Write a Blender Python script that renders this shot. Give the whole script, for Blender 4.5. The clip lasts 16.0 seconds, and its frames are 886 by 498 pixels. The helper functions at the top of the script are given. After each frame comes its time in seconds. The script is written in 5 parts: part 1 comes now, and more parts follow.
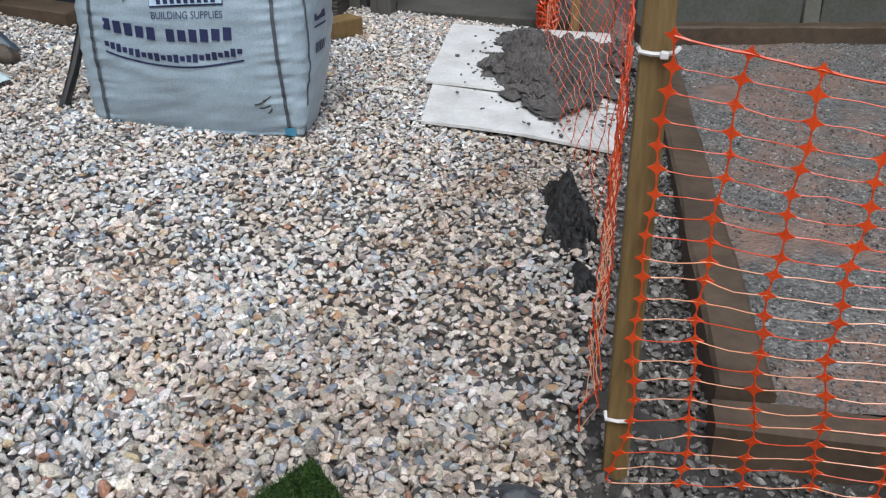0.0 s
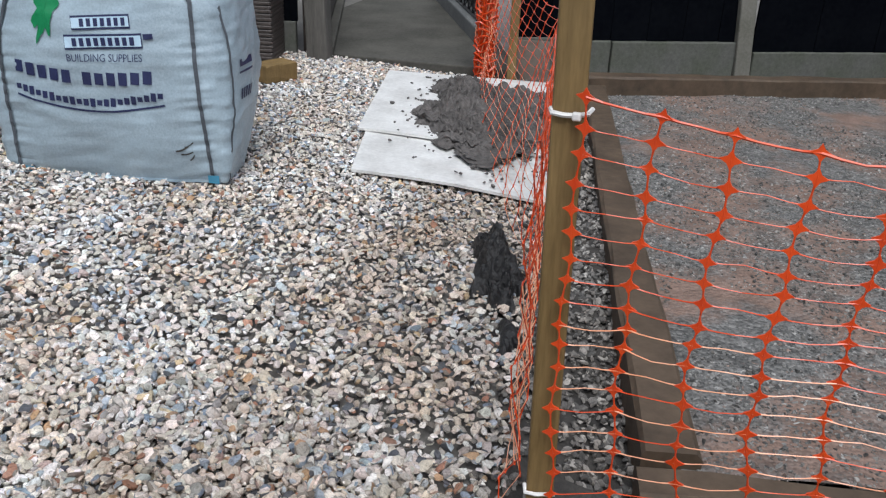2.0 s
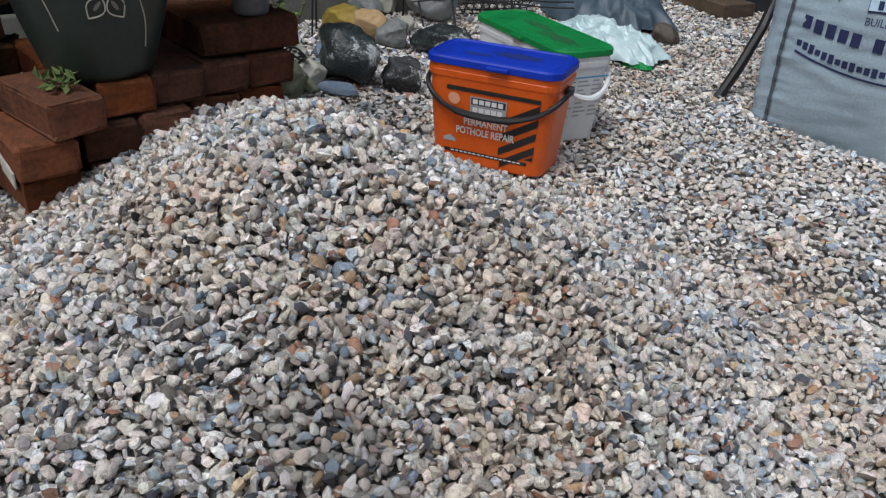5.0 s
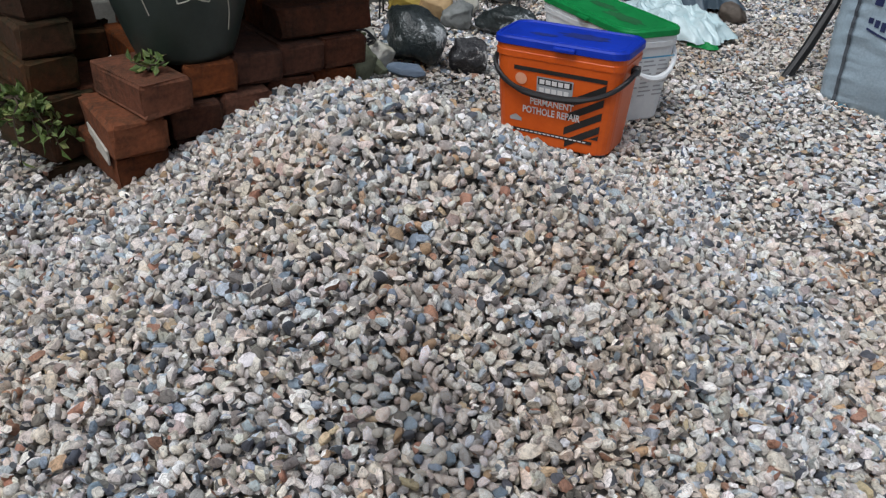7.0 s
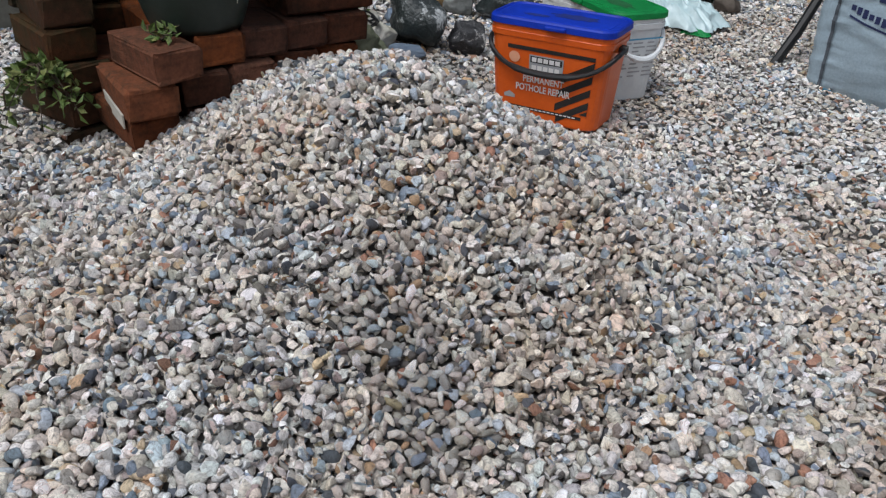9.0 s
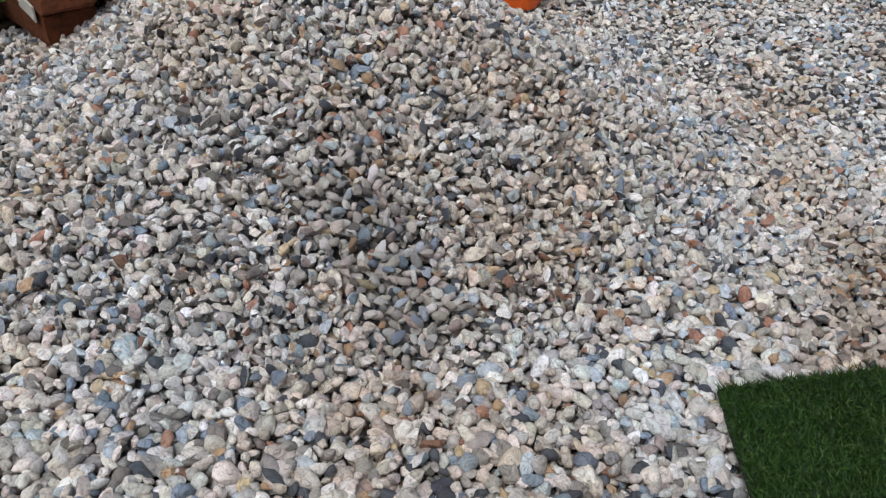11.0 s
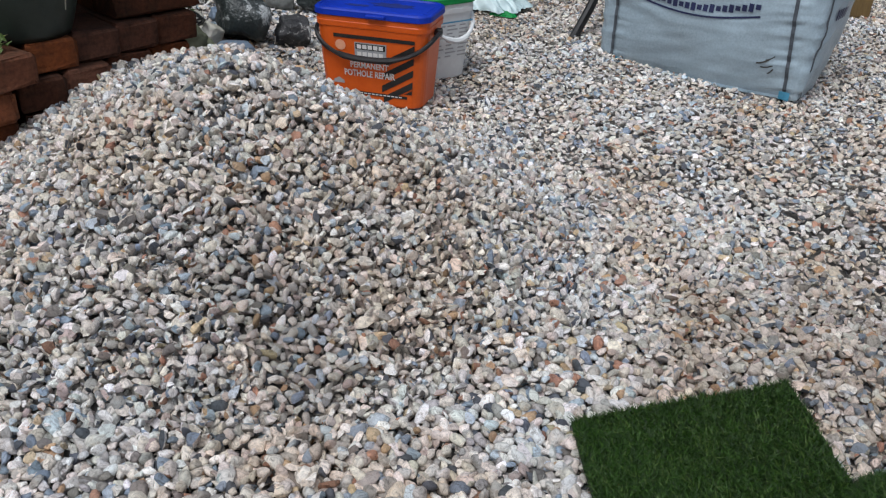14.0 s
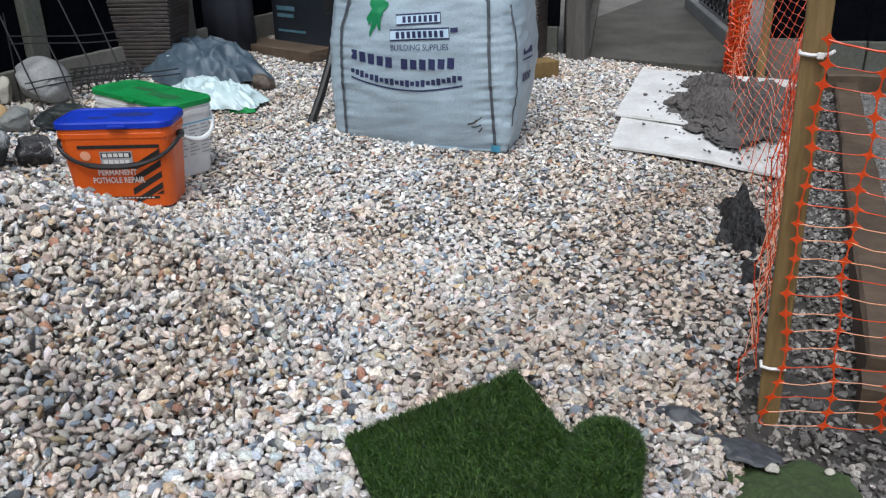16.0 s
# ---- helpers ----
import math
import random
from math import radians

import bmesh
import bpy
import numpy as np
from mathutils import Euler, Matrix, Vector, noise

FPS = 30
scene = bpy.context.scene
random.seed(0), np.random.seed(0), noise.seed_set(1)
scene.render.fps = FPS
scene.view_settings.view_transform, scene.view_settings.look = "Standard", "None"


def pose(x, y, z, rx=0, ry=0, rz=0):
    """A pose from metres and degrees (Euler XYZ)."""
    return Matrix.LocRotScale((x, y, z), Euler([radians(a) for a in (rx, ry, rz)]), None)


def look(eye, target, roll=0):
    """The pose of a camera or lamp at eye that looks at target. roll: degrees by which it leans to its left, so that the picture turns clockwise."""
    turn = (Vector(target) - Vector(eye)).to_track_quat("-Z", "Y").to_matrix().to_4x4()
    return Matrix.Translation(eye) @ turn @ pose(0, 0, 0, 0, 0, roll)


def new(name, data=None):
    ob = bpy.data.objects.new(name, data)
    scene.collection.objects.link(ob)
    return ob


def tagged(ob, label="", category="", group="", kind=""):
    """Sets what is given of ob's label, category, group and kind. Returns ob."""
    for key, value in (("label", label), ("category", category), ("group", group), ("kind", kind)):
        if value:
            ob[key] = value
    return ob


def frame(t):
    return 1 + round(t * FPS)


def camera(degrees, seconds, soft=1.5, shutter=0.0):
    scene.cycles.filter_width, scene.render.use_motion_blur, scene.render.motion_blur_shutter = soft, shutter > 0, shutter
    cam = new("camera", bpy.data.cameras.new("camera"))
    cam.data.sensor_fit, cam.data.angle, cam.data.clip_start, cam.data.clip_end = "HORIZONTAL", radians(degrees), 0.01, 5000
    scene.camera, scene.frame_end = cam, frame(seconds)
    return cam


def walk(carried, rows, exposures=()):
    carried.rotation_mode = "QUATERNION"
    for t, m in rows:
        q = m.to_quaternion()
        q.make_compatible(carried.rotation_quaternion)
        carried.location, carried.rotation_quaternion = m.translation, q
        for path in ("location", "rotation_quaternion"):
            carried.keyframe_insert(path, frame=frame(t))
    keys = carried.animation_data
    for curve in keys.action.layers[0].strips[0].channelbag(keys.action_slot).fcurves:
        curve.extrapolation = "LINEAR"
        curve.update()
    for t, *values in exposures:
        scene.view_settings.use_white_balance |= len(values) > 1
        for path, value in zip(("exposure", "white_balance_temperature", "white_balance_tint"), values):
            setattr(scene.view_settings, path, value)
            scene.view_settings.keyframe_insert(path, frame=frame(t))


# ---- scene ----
cam = camera(56.3, 16.0, soft=1.25)
PATH = [
    (0, (1.148, -2.124, 0.856), (0.762, -0.909, 0.186), 0.5),
    (0.5, (1.199, -2.082, 0.860), (0.876, -0.840, 0.207), 1.4),
    (1, (1.216, -2.047, 0.857), (0.942, -0.789, 0.212), 2.1),
    (1.5, (1.215, -2.028, 0.866), (0.961, -0.754, 0.244), 2.5),
    (2, (1.178, -2.042, 0.858), (0.869, -0.771, 0.253), 2.5),
    (2.5, (1.104, -2.082, 0.844), (0.543, -0.904, 0.235), 1.2),
    (3, (0.986, -2.105, 0.817), (0.240, -1.040, 0.198), 1.9),
    (3.5, (0.881, -2.145, 0.798), (-0.028, -1.222, 0.169), 1.3),
    (4, (0.807, -2.175, 0.783), (-0.184, -1.349, 0.143), 1.3),
    (4.5, (0.774, -2.182, 0.770), (-0.244, -1.405, 0.110), 2.5),
    (7, (0.807, -2.237, 0.783), (-0.264, -1.584, 0.075), 1.6),
    (7.5, (0.823, -2.245, 0.781), (-0.257, -1.607, 0.074), 1.5),
    (8, (0.871, -2.253, 0.776), (-0.209, -1.618, 0.066), 1.9),
    (10.3, (0.940, -2.296, 0.752), (-0.120, -1.636, 0.035), 2.5),
    (10.5, (0.924, -2.301, 0.740), (-0.089, -1.601, -0.006), 2.7),
    (11, (0.893, -2.320, 0.718), (-0.034, -1.606, -0.122), 2.4),
    (11.5, (0.876, -2.321, 0.709), (-0.014, -1.589, -0.154), 1.9),
    (12, (0.868, -2.313, 0.711), (0.001, -1.558, -0.157), 1.3),
    (12.5, (0.863, -2.304, 0.732), (-0.002, -1.510, -0.102), 1.5),
    (13, (0.914, -2.320, 0.754), (0.035, -1.506, -0.046), 1.7),
    (13.5, (0.981, -2.344, 0.779), (0.086, -1.512, 0.017), 1.7),
    (14, (1.060, -2.374, 0.804), (0.145, -1.519, 0.092), 1.9),
    (14.5, (1.135, -2.410, 0.824), (0.213, -1.541, 0.140), 1.8),
    (15, (1.172, -2.445, 0.844), (0.253, -1.534, 0.212), 0.6),
    (15.5, (1.190, -2.481, 0.846), (0.336, -1.492, 0.249), -1.6),
    (16, (1.249, -2.505, 0.848), (0.579, -1.372, 0.273), -1.1),
]
LIGHTENING = [(0, 0.20), (1.5, 0.28), (2.5, 0.17), (3.5, 0.0), (4.5, -0.09), (8.0, -0.05), (10.3, -0.11), (12.5, -0.14), (14.0, -0.05), (15.0, 0.06), (16.0, 0.29)]
walk(cam, [(t, look(eye, target, roll)) for t, eye, target, roll in PATH], LIGHTENING)

# ---- world, sun and exposure ----
world = bpy.data.worlds.new("overcast_sky")
scene.world = world
world.use_nodes = True
wn = world.node_tree
sky = wn.nodes.new("ShaderNodeTexSky")
sky.sky_type = "NISHITA"
sky.sun_disc = False
sky.sun_elevation = radians(50)
sky.sun_rotation = radians(162)
sky.air_density, sky.dust_density, sky.ozone_density = 1.0, 1.5, 1.5
wash = wn.nodes.new("ShaderNodeHueSaturation")
wash.inputs["Saturation"].default_value = 0.45
wn.links.new(sky.outputs[0], wash.inputs["Color"])
wn.links.new(wash.outputs[0], wn.nodes["Background"].inputs["Color"])
wn.nodes["Background"].inputs["Strength"].default_value = 0.15
sun_data = bpy.data.lights.new("sun", "SUN")
sun_data.energy, sun_data.angle, sun_data.color = 2.0, radians(30), (0.945, 0.985, 1.02)
sun = new("sun", sun_data)
sun.matrix_world = look((0.9, -2.8, 6), (0, 0, 0))

# ---- materials ----


def nodes_of(name, rough=0.6, metal=0.0, spec=0.5):
    m = bpy.data.materials.new(name)
    m.use_nodes = True
    b = m.node_tree.nodes["Principled BSDF"]
    b.inputs["Roughness"].default_value = rough
    b.inputs["Metallic"].default_value = metal
    b.inputs["Specular IOR Level"].default_value = spec
    return m, m.node_tree, b


def add(nt, kind, **values):
    n = nt.nodes.new(kind)
    for k, v in values.items():
        n.inputs[k.replace("_", " ")].default_value = v
    return n


def ramp(nt, source, stops, constant=False):
    r = nt.nodes.new("ShaderNodeValToRGB")
    if constant:
        r.color_ramp.interpolation = "CONSTANT"
    e = r.color_ramp.elements
    while len(e) < len(stops):
        e.new(1.0)
    for s, (p, c) in zip(e, stops):
        s.position = p
        s.color = (*c, 1)
    nt.links.new(source, r.inputs[0])
    return r


def mixed(nt, mode, fac, a, b):
    n = nt.nodes.new("ShaderNodeMix")
    n.data_type, n.blend_type = "RGBA", mode
    if hasattr(fac, "is_output"):
        nt.links.new(fac, n.inputs[0])
    else:
        n.inputs[0].default_value = fac
    for i, s in ((6, a), (7, b)):
        if hasattr(s, "is_output"):
            nt.links.new(s, n.inputs[i])
        else:
            n.inputs[i].default_value = (*s, 1)
    return n.outputs[2]


def worn(name, dark, light, rough=0.6, fine=60.0, coarse=6.0, bump=0.2, metal=0.0, stain=None, stretch=(1, 1, 1), per_piece=0.0, spec=0.5, dist=0.004):
    """A surface with grain and larger stains in two colours, at real size."""
    m, nt, b = nodes_of(name, rough, metal, spec)
    tc = nt.nodes.new("ShaderNodeTexCoord")
    mp = nt.nodes.new("ShaderNodeMapping")
    mp.inputs["Scale"].default_value = stretch
    nt.links.new(tc.outputs["Object"], mp.inputs[0])
    n1 = add(nt, "ShaderNodeTexNoise", Scale=fine, Detail=6.0, Roughness=0.65)
    n2 = add(nt, "ShaderNodeTexNoise", Scale=coarse, Detail=4.0, Roughness=0.6)
    for n in (n1, n2):
        nt.links.new(mp.outputs[0], n.inputs["Vector"])
    c1 = ramp(nt, n1.outputs[0], [(0.3, dark), (0.7, light)])
    mid = [(x + y) / 2 for x, y in zip(dark, light)]
    c2 = ramp(nt, n2.outputs[0], [(0.35, stain or dark), (0.65, light)])
    col = mixed(nt, "MIX", 0.45, c1.outputs[0], c2.outputs[0])
    if per_piece:
        info = nt.nodes.new("ShaderNodeObjectInfo")
        v = nt.nodes.new("ShaderNodeMapRange")
        v.inputs[3].default_value, v.inputs[4].default_value = 1 - per_piece, 1 + per_piece
        nt.links.new(info.outputs["Random"], v.inputs[0])
        hs = nt.nodes.new("ShaderNodeHueSaturation")
        nt.links.new(v.outputs[0], hs.inputs["Value"])
        deal = nt.nodes.new("ShaderNodeTexWhiteNoise")
        deal.noise_dimensions = "1D"
        nt.links.new(info.outputs["Random"], deal.inputs["W"])
        fade = nt.nodes.new("ShaderNodeMapRange")
        fade.inputs[3].default_value, fade.inputs[4].default_value = 0.82, 1.10
        nt.links.new(deal.outputs["Value"], fade.inputs[0])
        nt.links.new(fade.outputs[0], hs.inputs["Saturation"])
        nt.links.new(col, hs.inputs["Color"])
        col = hs.outputs[0]
    nt.links.new(col, b.inputs["Base Color"])
    rr = nt.nodes.new("ShaderNodeMapRange")
    rr.inputs[3].default_value, rr.inputs[4].default_value = max(0.05, rough - 0.15), min(1, rough + 0.15)
    nt.links.new(n2.outputs[0], rr.inputs[0])
    nt.links.new(rr.outputs[0], b.inputs["Roughness"])
    bp = nt.nodes.new("ShaderNodeBump")
    bp.inputs["Strength"].default_value = bump
    bp.inputs["Distance"].default_value = dist
    nt.links.new(n1.outputs[0], bp.inputs["Height"])
    nt.links.new(bp.outputs[0], b.inputs["Normal"])
    return m


def pebble(name, stops, rough=0.42, single=False, muddy=False, spread=0.0):
    """Stones: one colour for each, mottled, veined and dusty."""
    m, nt, b = nodes_of(name, rough)
    chance = nt.nodes.new("ShaderNodeObjectInfo").outputs["Random"] if single else nt.nodes.new("ShaderNodeNewGeometry").outputs["Random Per Island"]
    c = ramp(nt, chance, stops, True)
    tc = nt.nodes.new("ShaderNodeTexCoord")
    n1 = add(nt, "ShaderNodeTexNoise", Scale=95.0, Detail=7.0, Roughness=0.78, Distortion=1.6)
    n2 = add(nt, "ShaderNodeTexNoise", Scale=2.2, Detail=3.0)
    for n in (n1, n2):
        nt.links.new(tc.outputs["Object"], n.inputs["Vector"])
    vein = ramp(nt, n1.outputs[0], [(0.36, (0.30, 0.28, 0.27)), (0.45, (0.78, 0.77, 0.76)), (0.52, (1.02, 1.02, 1.02)), (0.62, (1.28, 1.27, 1.25))])
    col = mixed(nt, "MULTIPLY", 0.9, c.outputs[0], vein.outputs[0])
    if spread:
        # no two stones of one shade alike
        deal = nt.nodes.new("ShaderNodeTexWhiteNoise")
        deal.noise_dimensions = "1D"
        nt.links.new(chance, deal.inputs["W"])
        v = nt.nodes.new("ShaderNodeMapRange")
        v.inputs[3].default_value, v.inputs[4].default_value = 1 - spread, 1 + spread
        nt.links.new(deal.outputs["Value"], v.inputs[0])
        tint = mixed(nt, "MIX", 0.07, (1, 1, 1), deal.outputs["Color"])
        hs = nt.nodes.new("ShaderNodeHueSaturation")
        nt.links.new(v.outputs[0], hs.inputs["Value"])
        nt.links.new(mixed(nt, "MULTIPLY", 1.0, col, tint), hs.inputs["Color"])
        col = hs.outputs[0]
        # rusty and loamy staining over some stones
        n3 = add(nt, "ShaderNodeTexNoise", Scale=38.0, Detail=4.0, Roughness=0.7)
        n4 = add(nt, "ShaderNodeTexNoise", Scale=4.5, Detail=3.0, Roughness=0.6)
        for n in (n3, n4):
            nt.links.new(tc.outputs["Object"], n.inputs["Vector"])
        rust = ramp(nt, n3.outputs[0], [(0.52, (1, 1, 1)), (0.70, (0.92, 0.84, 0.77))])
        col = mixed(nt, "MULTIPLY", 1.0, col, rust.outputs[0])
        patch = ramp(nt, n4.outputs[0], [(0.36, (0.96, 1.0, 1.05)), (0.50, (1.0, 1.0, 1.0)), (0.64, (1.0, 0.955, 0.91))])
        col = mixed(nt, "MULTIPLY", 1.0, col, patch.outputs[0])
    dirt = ramp(nt, n2.outputs[0], [(0.4, (1, 1, 1)), (0.68, (0.88, 0.84, 0.80))])
    col = mixed(nt, "MULTIPLY", 1.0, col, dirt.outputs[0])
    if muddy:
        # clay trodden in along the net
        sx = nt.nodes.new("ShaderNodeSeparateXYZ")
        nt.links.new(tc.outputs["Object"], sx.inputs[0])
        wob = nt.nodes.new("ShaderNodeMath")
        wob.operation = "MULTIPLY_ADD"
        wob.inputs[1].default_value = 0.5
        nt.links.new(n2.outputs[0], wob.inputs[0])
        nt.links.new(sx.outputs[0], wob.inputs[2])
        mud = ramp(nt, wob.outputs[0], [(0.60, (1, 1, 1)), (0.98, (0.80, 0.765, 0.735))])
        mud.color_ramp.interpolation = "EASE"
        col = mixed(nt, "MULTIPLY", 1.0, col, mud.outputs[0])
    nt.links.new(col, b.inputs["Base Color"])
    bp = nt.nodes.new("ShaderNodeBump")
    bp.inputs["Strength"].default_value, bp.inputs["Distance"].default_value = 0.8, 0.003
    nt.links.new(n1.outputs[0], bp.inputs["Height"])
    nt.links.new(bp.outputs[0], b.inputs["Normal"])
    return m


STONES = [(0.0, (0.80, 0.765, 0.72)), (0.14, (0.90, 0.89, 0.86)), (0.25, (0.70, 0.64, 0.575)), (0.37, (0.78, 0.70, 0.625)), (0.47, (0.59, 0.54, 0.495)),
          (0.55, (0.45, 0.43, 0.41)), (0.63, (0.83, 0.775, 0.70)), (0.72, (0.28, 0.345, 0.43)), (0.775, (0.55, 0.63, 0.69)), (0.825, (0.095, 0.105, 0.125)),
          (0.868, (0.23, 0.21, 0.19)), (0.895, (0.54, 0.36, 0.225)), (0.914, (0.43, 0.235, 0.165)), (0.93, (0.63, 0.51, 0.34)), (0.945, (0.52, 0.42, 0.385)), (0.965, (0.93, 0.92, 0.91))]
M_gravel = pebble("gravel_stones", STONES, 0.62, muddy=True, spread=0.22)
M_stone = pebble("single_gravel_stone", STONES, 0.62, single=True, spread=0.22)
M_chips = pebble("dark_chippings", [(0.0, (0.14, 0.132, 0.125)), (0.3, (0.21, 0.20, 0.187)), (0.55, (0.09, 0.087, 0.083)), (0.75, (0.30, 0.28, 0.26)), (0.9, (0.44, 0.42, 0.39))], 0.6)
M_ground = worn("gravel_bed_soil", (0.075, 0.07, 0.064), (0.21, 0.198, 0.182), 0.9, 90, 5, 0.8)
M_soil = worn("wet_clay_soil", (0.022, 0.02, 0.019), (0.075, 0.068, 0.06), 0.75, 45, 7, 1.0, dist=0.01)


def compacted(name):
    """Fine crushed stone rolled flat, with reddish dust lying in patches."""
    m, nt, b = nodes_of(name, 0.9, 0.0, 0.2)
    tc = nt.nodes.new("ShaderNodeTexCoord")
    v1 = add(nt, "ShaderNodeTexVoronoi", Scale=95.0)
    v2 = add(nt, "ShaderNodeTexVoronoi", Scale=190.0)
    n1 = add(nt, "ShaderNodeTexNoise", Scale=2.4, Detail=6.0, Roughness=0.62)
    n2 = add(nt, "ShaderNodeTexNoise", Scale=14.0, Detail=5.0, Roughness=0.65)
    for n in (v1, v2, n1, n2):
        nt.links.new(tc.outputs["Object"], n.inputs["Vector"])
    g1 = nt.nodes.new("ShaderNodeSeparateColor")
    g2 = nt.nodes.new("ShaderNodeSeparateColor")
    nt.links.new(v1.outputs["Color"], g1.inputs[0])
    nt.links.new(v2.outputs["Color"], g2.inputs[0])
    tones = [(0.0, (0.075, 0.075, 0.073)), (0.25, (0.13, 0.127, 0.122)), (0.5, (0.175, 0.172, 0.165)), (0.75, (0.22, 0.215, 0.206)), (0.93, (0.32, 0.314, 0.30))]
    c1, c2 = ramp(nt, g1.outputs[0], tones, True), ramp(nt, g2.outputs[0], tones, True)
    col = mixed(nt, "MIX", 0.5, c1.outputs[0], c2.outputs[0])
    dust = ramp(nt, n1.outputs[0], [(0.47, (0, 0, 0)), (0.59, (0.85, 0.85, 0.85))])
    col = mixed(nt, "MIX", dust.outputs[0], col, (0.25, 0.165, 0.130))
    shade = ramp(nt, n2.outputs[0], [(0.3, (0.7, 0.7, 0.7)), (0.7, (1.2, 1.2, 1.2))])
    col = mixed(nt, "MULTIPLY", 1.0, col, shade.outputs[0])
    nt.links.new(col, b.inputs["Base Color"])
    bp = nt.nodes.new("ShaderNodeBump")
    bp.inputs["Strength"].default_value, bp.inputs["Distance"].default_value = 1.0, 0.006
    nt.links.new(v1.outputs["Distance"], bp.inputs["Height"])
    bp.invert = True
    nt.links.new(bp.outputs[0], b.inputs["Normal"])
    return m


M_screed = compacted("compacted_aggregate")
M_concrete = worn("weathered_concrete", (0.062, 0.065, 0.058), (0.135, 0.136, 0.125), 0.9, 70, 5, 0.35, stain=(0.075, 0.09, 0.055), spec=0.15)
M_pale_concrete = worn("pale_concrete", (0.13, 0.125, 0.11), (0.23, 0.222, 0.20), 0.9, 70, 5, 0.35, stain=(0.11, 0.115, 0.085), spec=0.15)
M_clay = worn("black_wet_clay", (0.006, 0.006, 0.007), (0.022, 0.021, 0.021), 0.45, 45, 9, 1.0, dist=0.01)
M_path = worn("path_concrete", (0.055, 0.054, 0.048), (0.115, 0.110, 0.097), 0.9, 60, 3.5, 0.3, stain=(0.038, 0.037, 0.032), spec=0.08)
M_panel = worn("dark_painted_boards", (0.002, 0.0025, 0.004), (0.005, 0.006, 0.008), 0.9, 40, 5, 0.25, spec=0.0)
M_timber = worn("treated_timber", (0.12, 0.074, 0.024), (0.26, 0.17, 0.066), 0.7, 30, 5, 0.3, stretch=(6, 6, 0.6))
M_sleeper = worn("wet_sleeper_timber", (0.040, 0.027, 0.017), (0.125, 0.086, 0.056), 0.7, 28, 4, 0.35, stretch=(1, 1, 1))
# Mottled brick; base and stain tones also carry the shade beneath the pots.
M_brick = worn("old_red_brick", (0.034, 0.012, 0.007), (0.19, 0.060, 0.025), 0.9, 95, 16, 1.0, stain=(0.022, 0.017, 0.008), per_piece=0.45, spec=0.25)
M_bag = worn("woven_white_polypropylene", (0.24, 0.325, 0.39), (0.43, 0.545, 0.62), 0.36, 160, 4, 0.25, stain=(0.27, 0.32, 0.355))
M_web = worn("grey_webbing", (0.045, 0.055, 0.068), (0.10, 0.115, 0.135), 0.8, 200, 12, 0.3)
M_navy = worn("navy_print", (0.015, 0.02, 0.07), (0.025, 0.035, 0.11), 0.5, 100, 10, 0.1)
M_green_print = worn("green_print", (0.0, 0.17, 0.06), (0.01, 0.27, 0.10), 0.5, 100, 10, 0.1)
M_pale_print = worn("pale_blue_print", (0.42, 0.60, 0.75), (0.55, 0.70, 0.80), 0.5, 100, 10, 0.1)
M_cyan = worn("blue_hem_tape", (0.05, 0.30, 0.50), (0.12, 0.42, 0.62), 0.5, 100, 10, 0.1)
M_orange_pl = worn("orange_plastic", (0.62, 0.085, 0.008), (0.74, 0.125, 0.012), 0.38, 90, 7, 0.06)
M_blue_pl = worn("blue_plastic_lid", (0.002, 0.026, 0.36), (0.005, 0.045, 0.52), 0.5, 60, 9, 0.06, stain=(0.004, 0.02, 0.22), spec=0.3)
M_green_pl = worn("green_plastic_lid", (0.0, 0.17, 0.04), (0.006, 0.27, 0.065), 0.5, 60, 9, 0.06, stain=(0.004, 0.12, 0.03), spec=0.3)
M_white_pl = worn("white_plastic", (0.66, 0.68, 0.69), (0.80, 0.82, 0.82), 0.4, 60, 7, 0.05)
M_black_pl = worn("black_plastic", (0.008, 0.008, 0.009), (0.02, 0.02, 0.021), 0.4, 80, 8, 0.1)
M_print_black = worn("black_print", (0.012, 0.012, 0.012), (0.03, 0.028, 0.026), 0.45, 90, 9, 0.05)
M_print_white = worn("white_print", (0.66, 0.64, 0.62), (0.80, 0.79, 0.77), 0.45, 90, 9, 0.05)
M_print_grey = worn("grey_print", (0.30, 0.31, 0.32), (0.42, 0.42, 0.43), 0.5, 90, 9, 0.05)
M_net = worn("orange_net_plastic", (0.60, 0.045, 0.008), (0.76, 0.085, 0.012), 0.33, 50, 8, 0.05)
# Same net plastic; the whitish glint on stretched strands is put into its colour.
M_net_pale = worn("stretched_sheen_orange_plastic", (0.80, 0.28, 0.12), (0.92, 0.50, 0.34), 0.3, 30, 6, 0.05)
M_board = worn("white_faced_board", (0.55, 0.55, 0.54), (0.80, 0.80, 0.78), 0.5, 70, 7, 0.2, stain=(0.40, 0.385, 0.36))
M_mud = worn("wet_grey_mortar", (0.045, 0.042, 0.040), (0.165, 0.150, 0.142), 0.65, 50, 9, 1.0, dist=0.012)
M_turf_back = worn("turf_backing", (0.008, 0.018, 0.005), (0.018, 0.032, 0.010), 0.9, 60, 9, 0.2)
M_grass = pebble("artificial_grass", [(0.0, (0.011, 0.040, 0.003)), (0.3, (0.022, 0.070, 0.005)), (0.6, (0.036, 0.100, 0.009)), (0.88, (0.085, 0.150, 0.030))], 0.45)
M_moss = worn("mossy_mat", (0.018, 0.034, 0.010), (0.055, 0.090, 0.030), 0.95, 150, 14, 1.0, stain=(0.035, 0.055, 0.020))
M_slate = worn("black_slate", (0.02, 0.022, 0.028), (0.07, 0.075, 0.085), 0.5, 40, 8, 0.6)

# ---- helpers for things ----


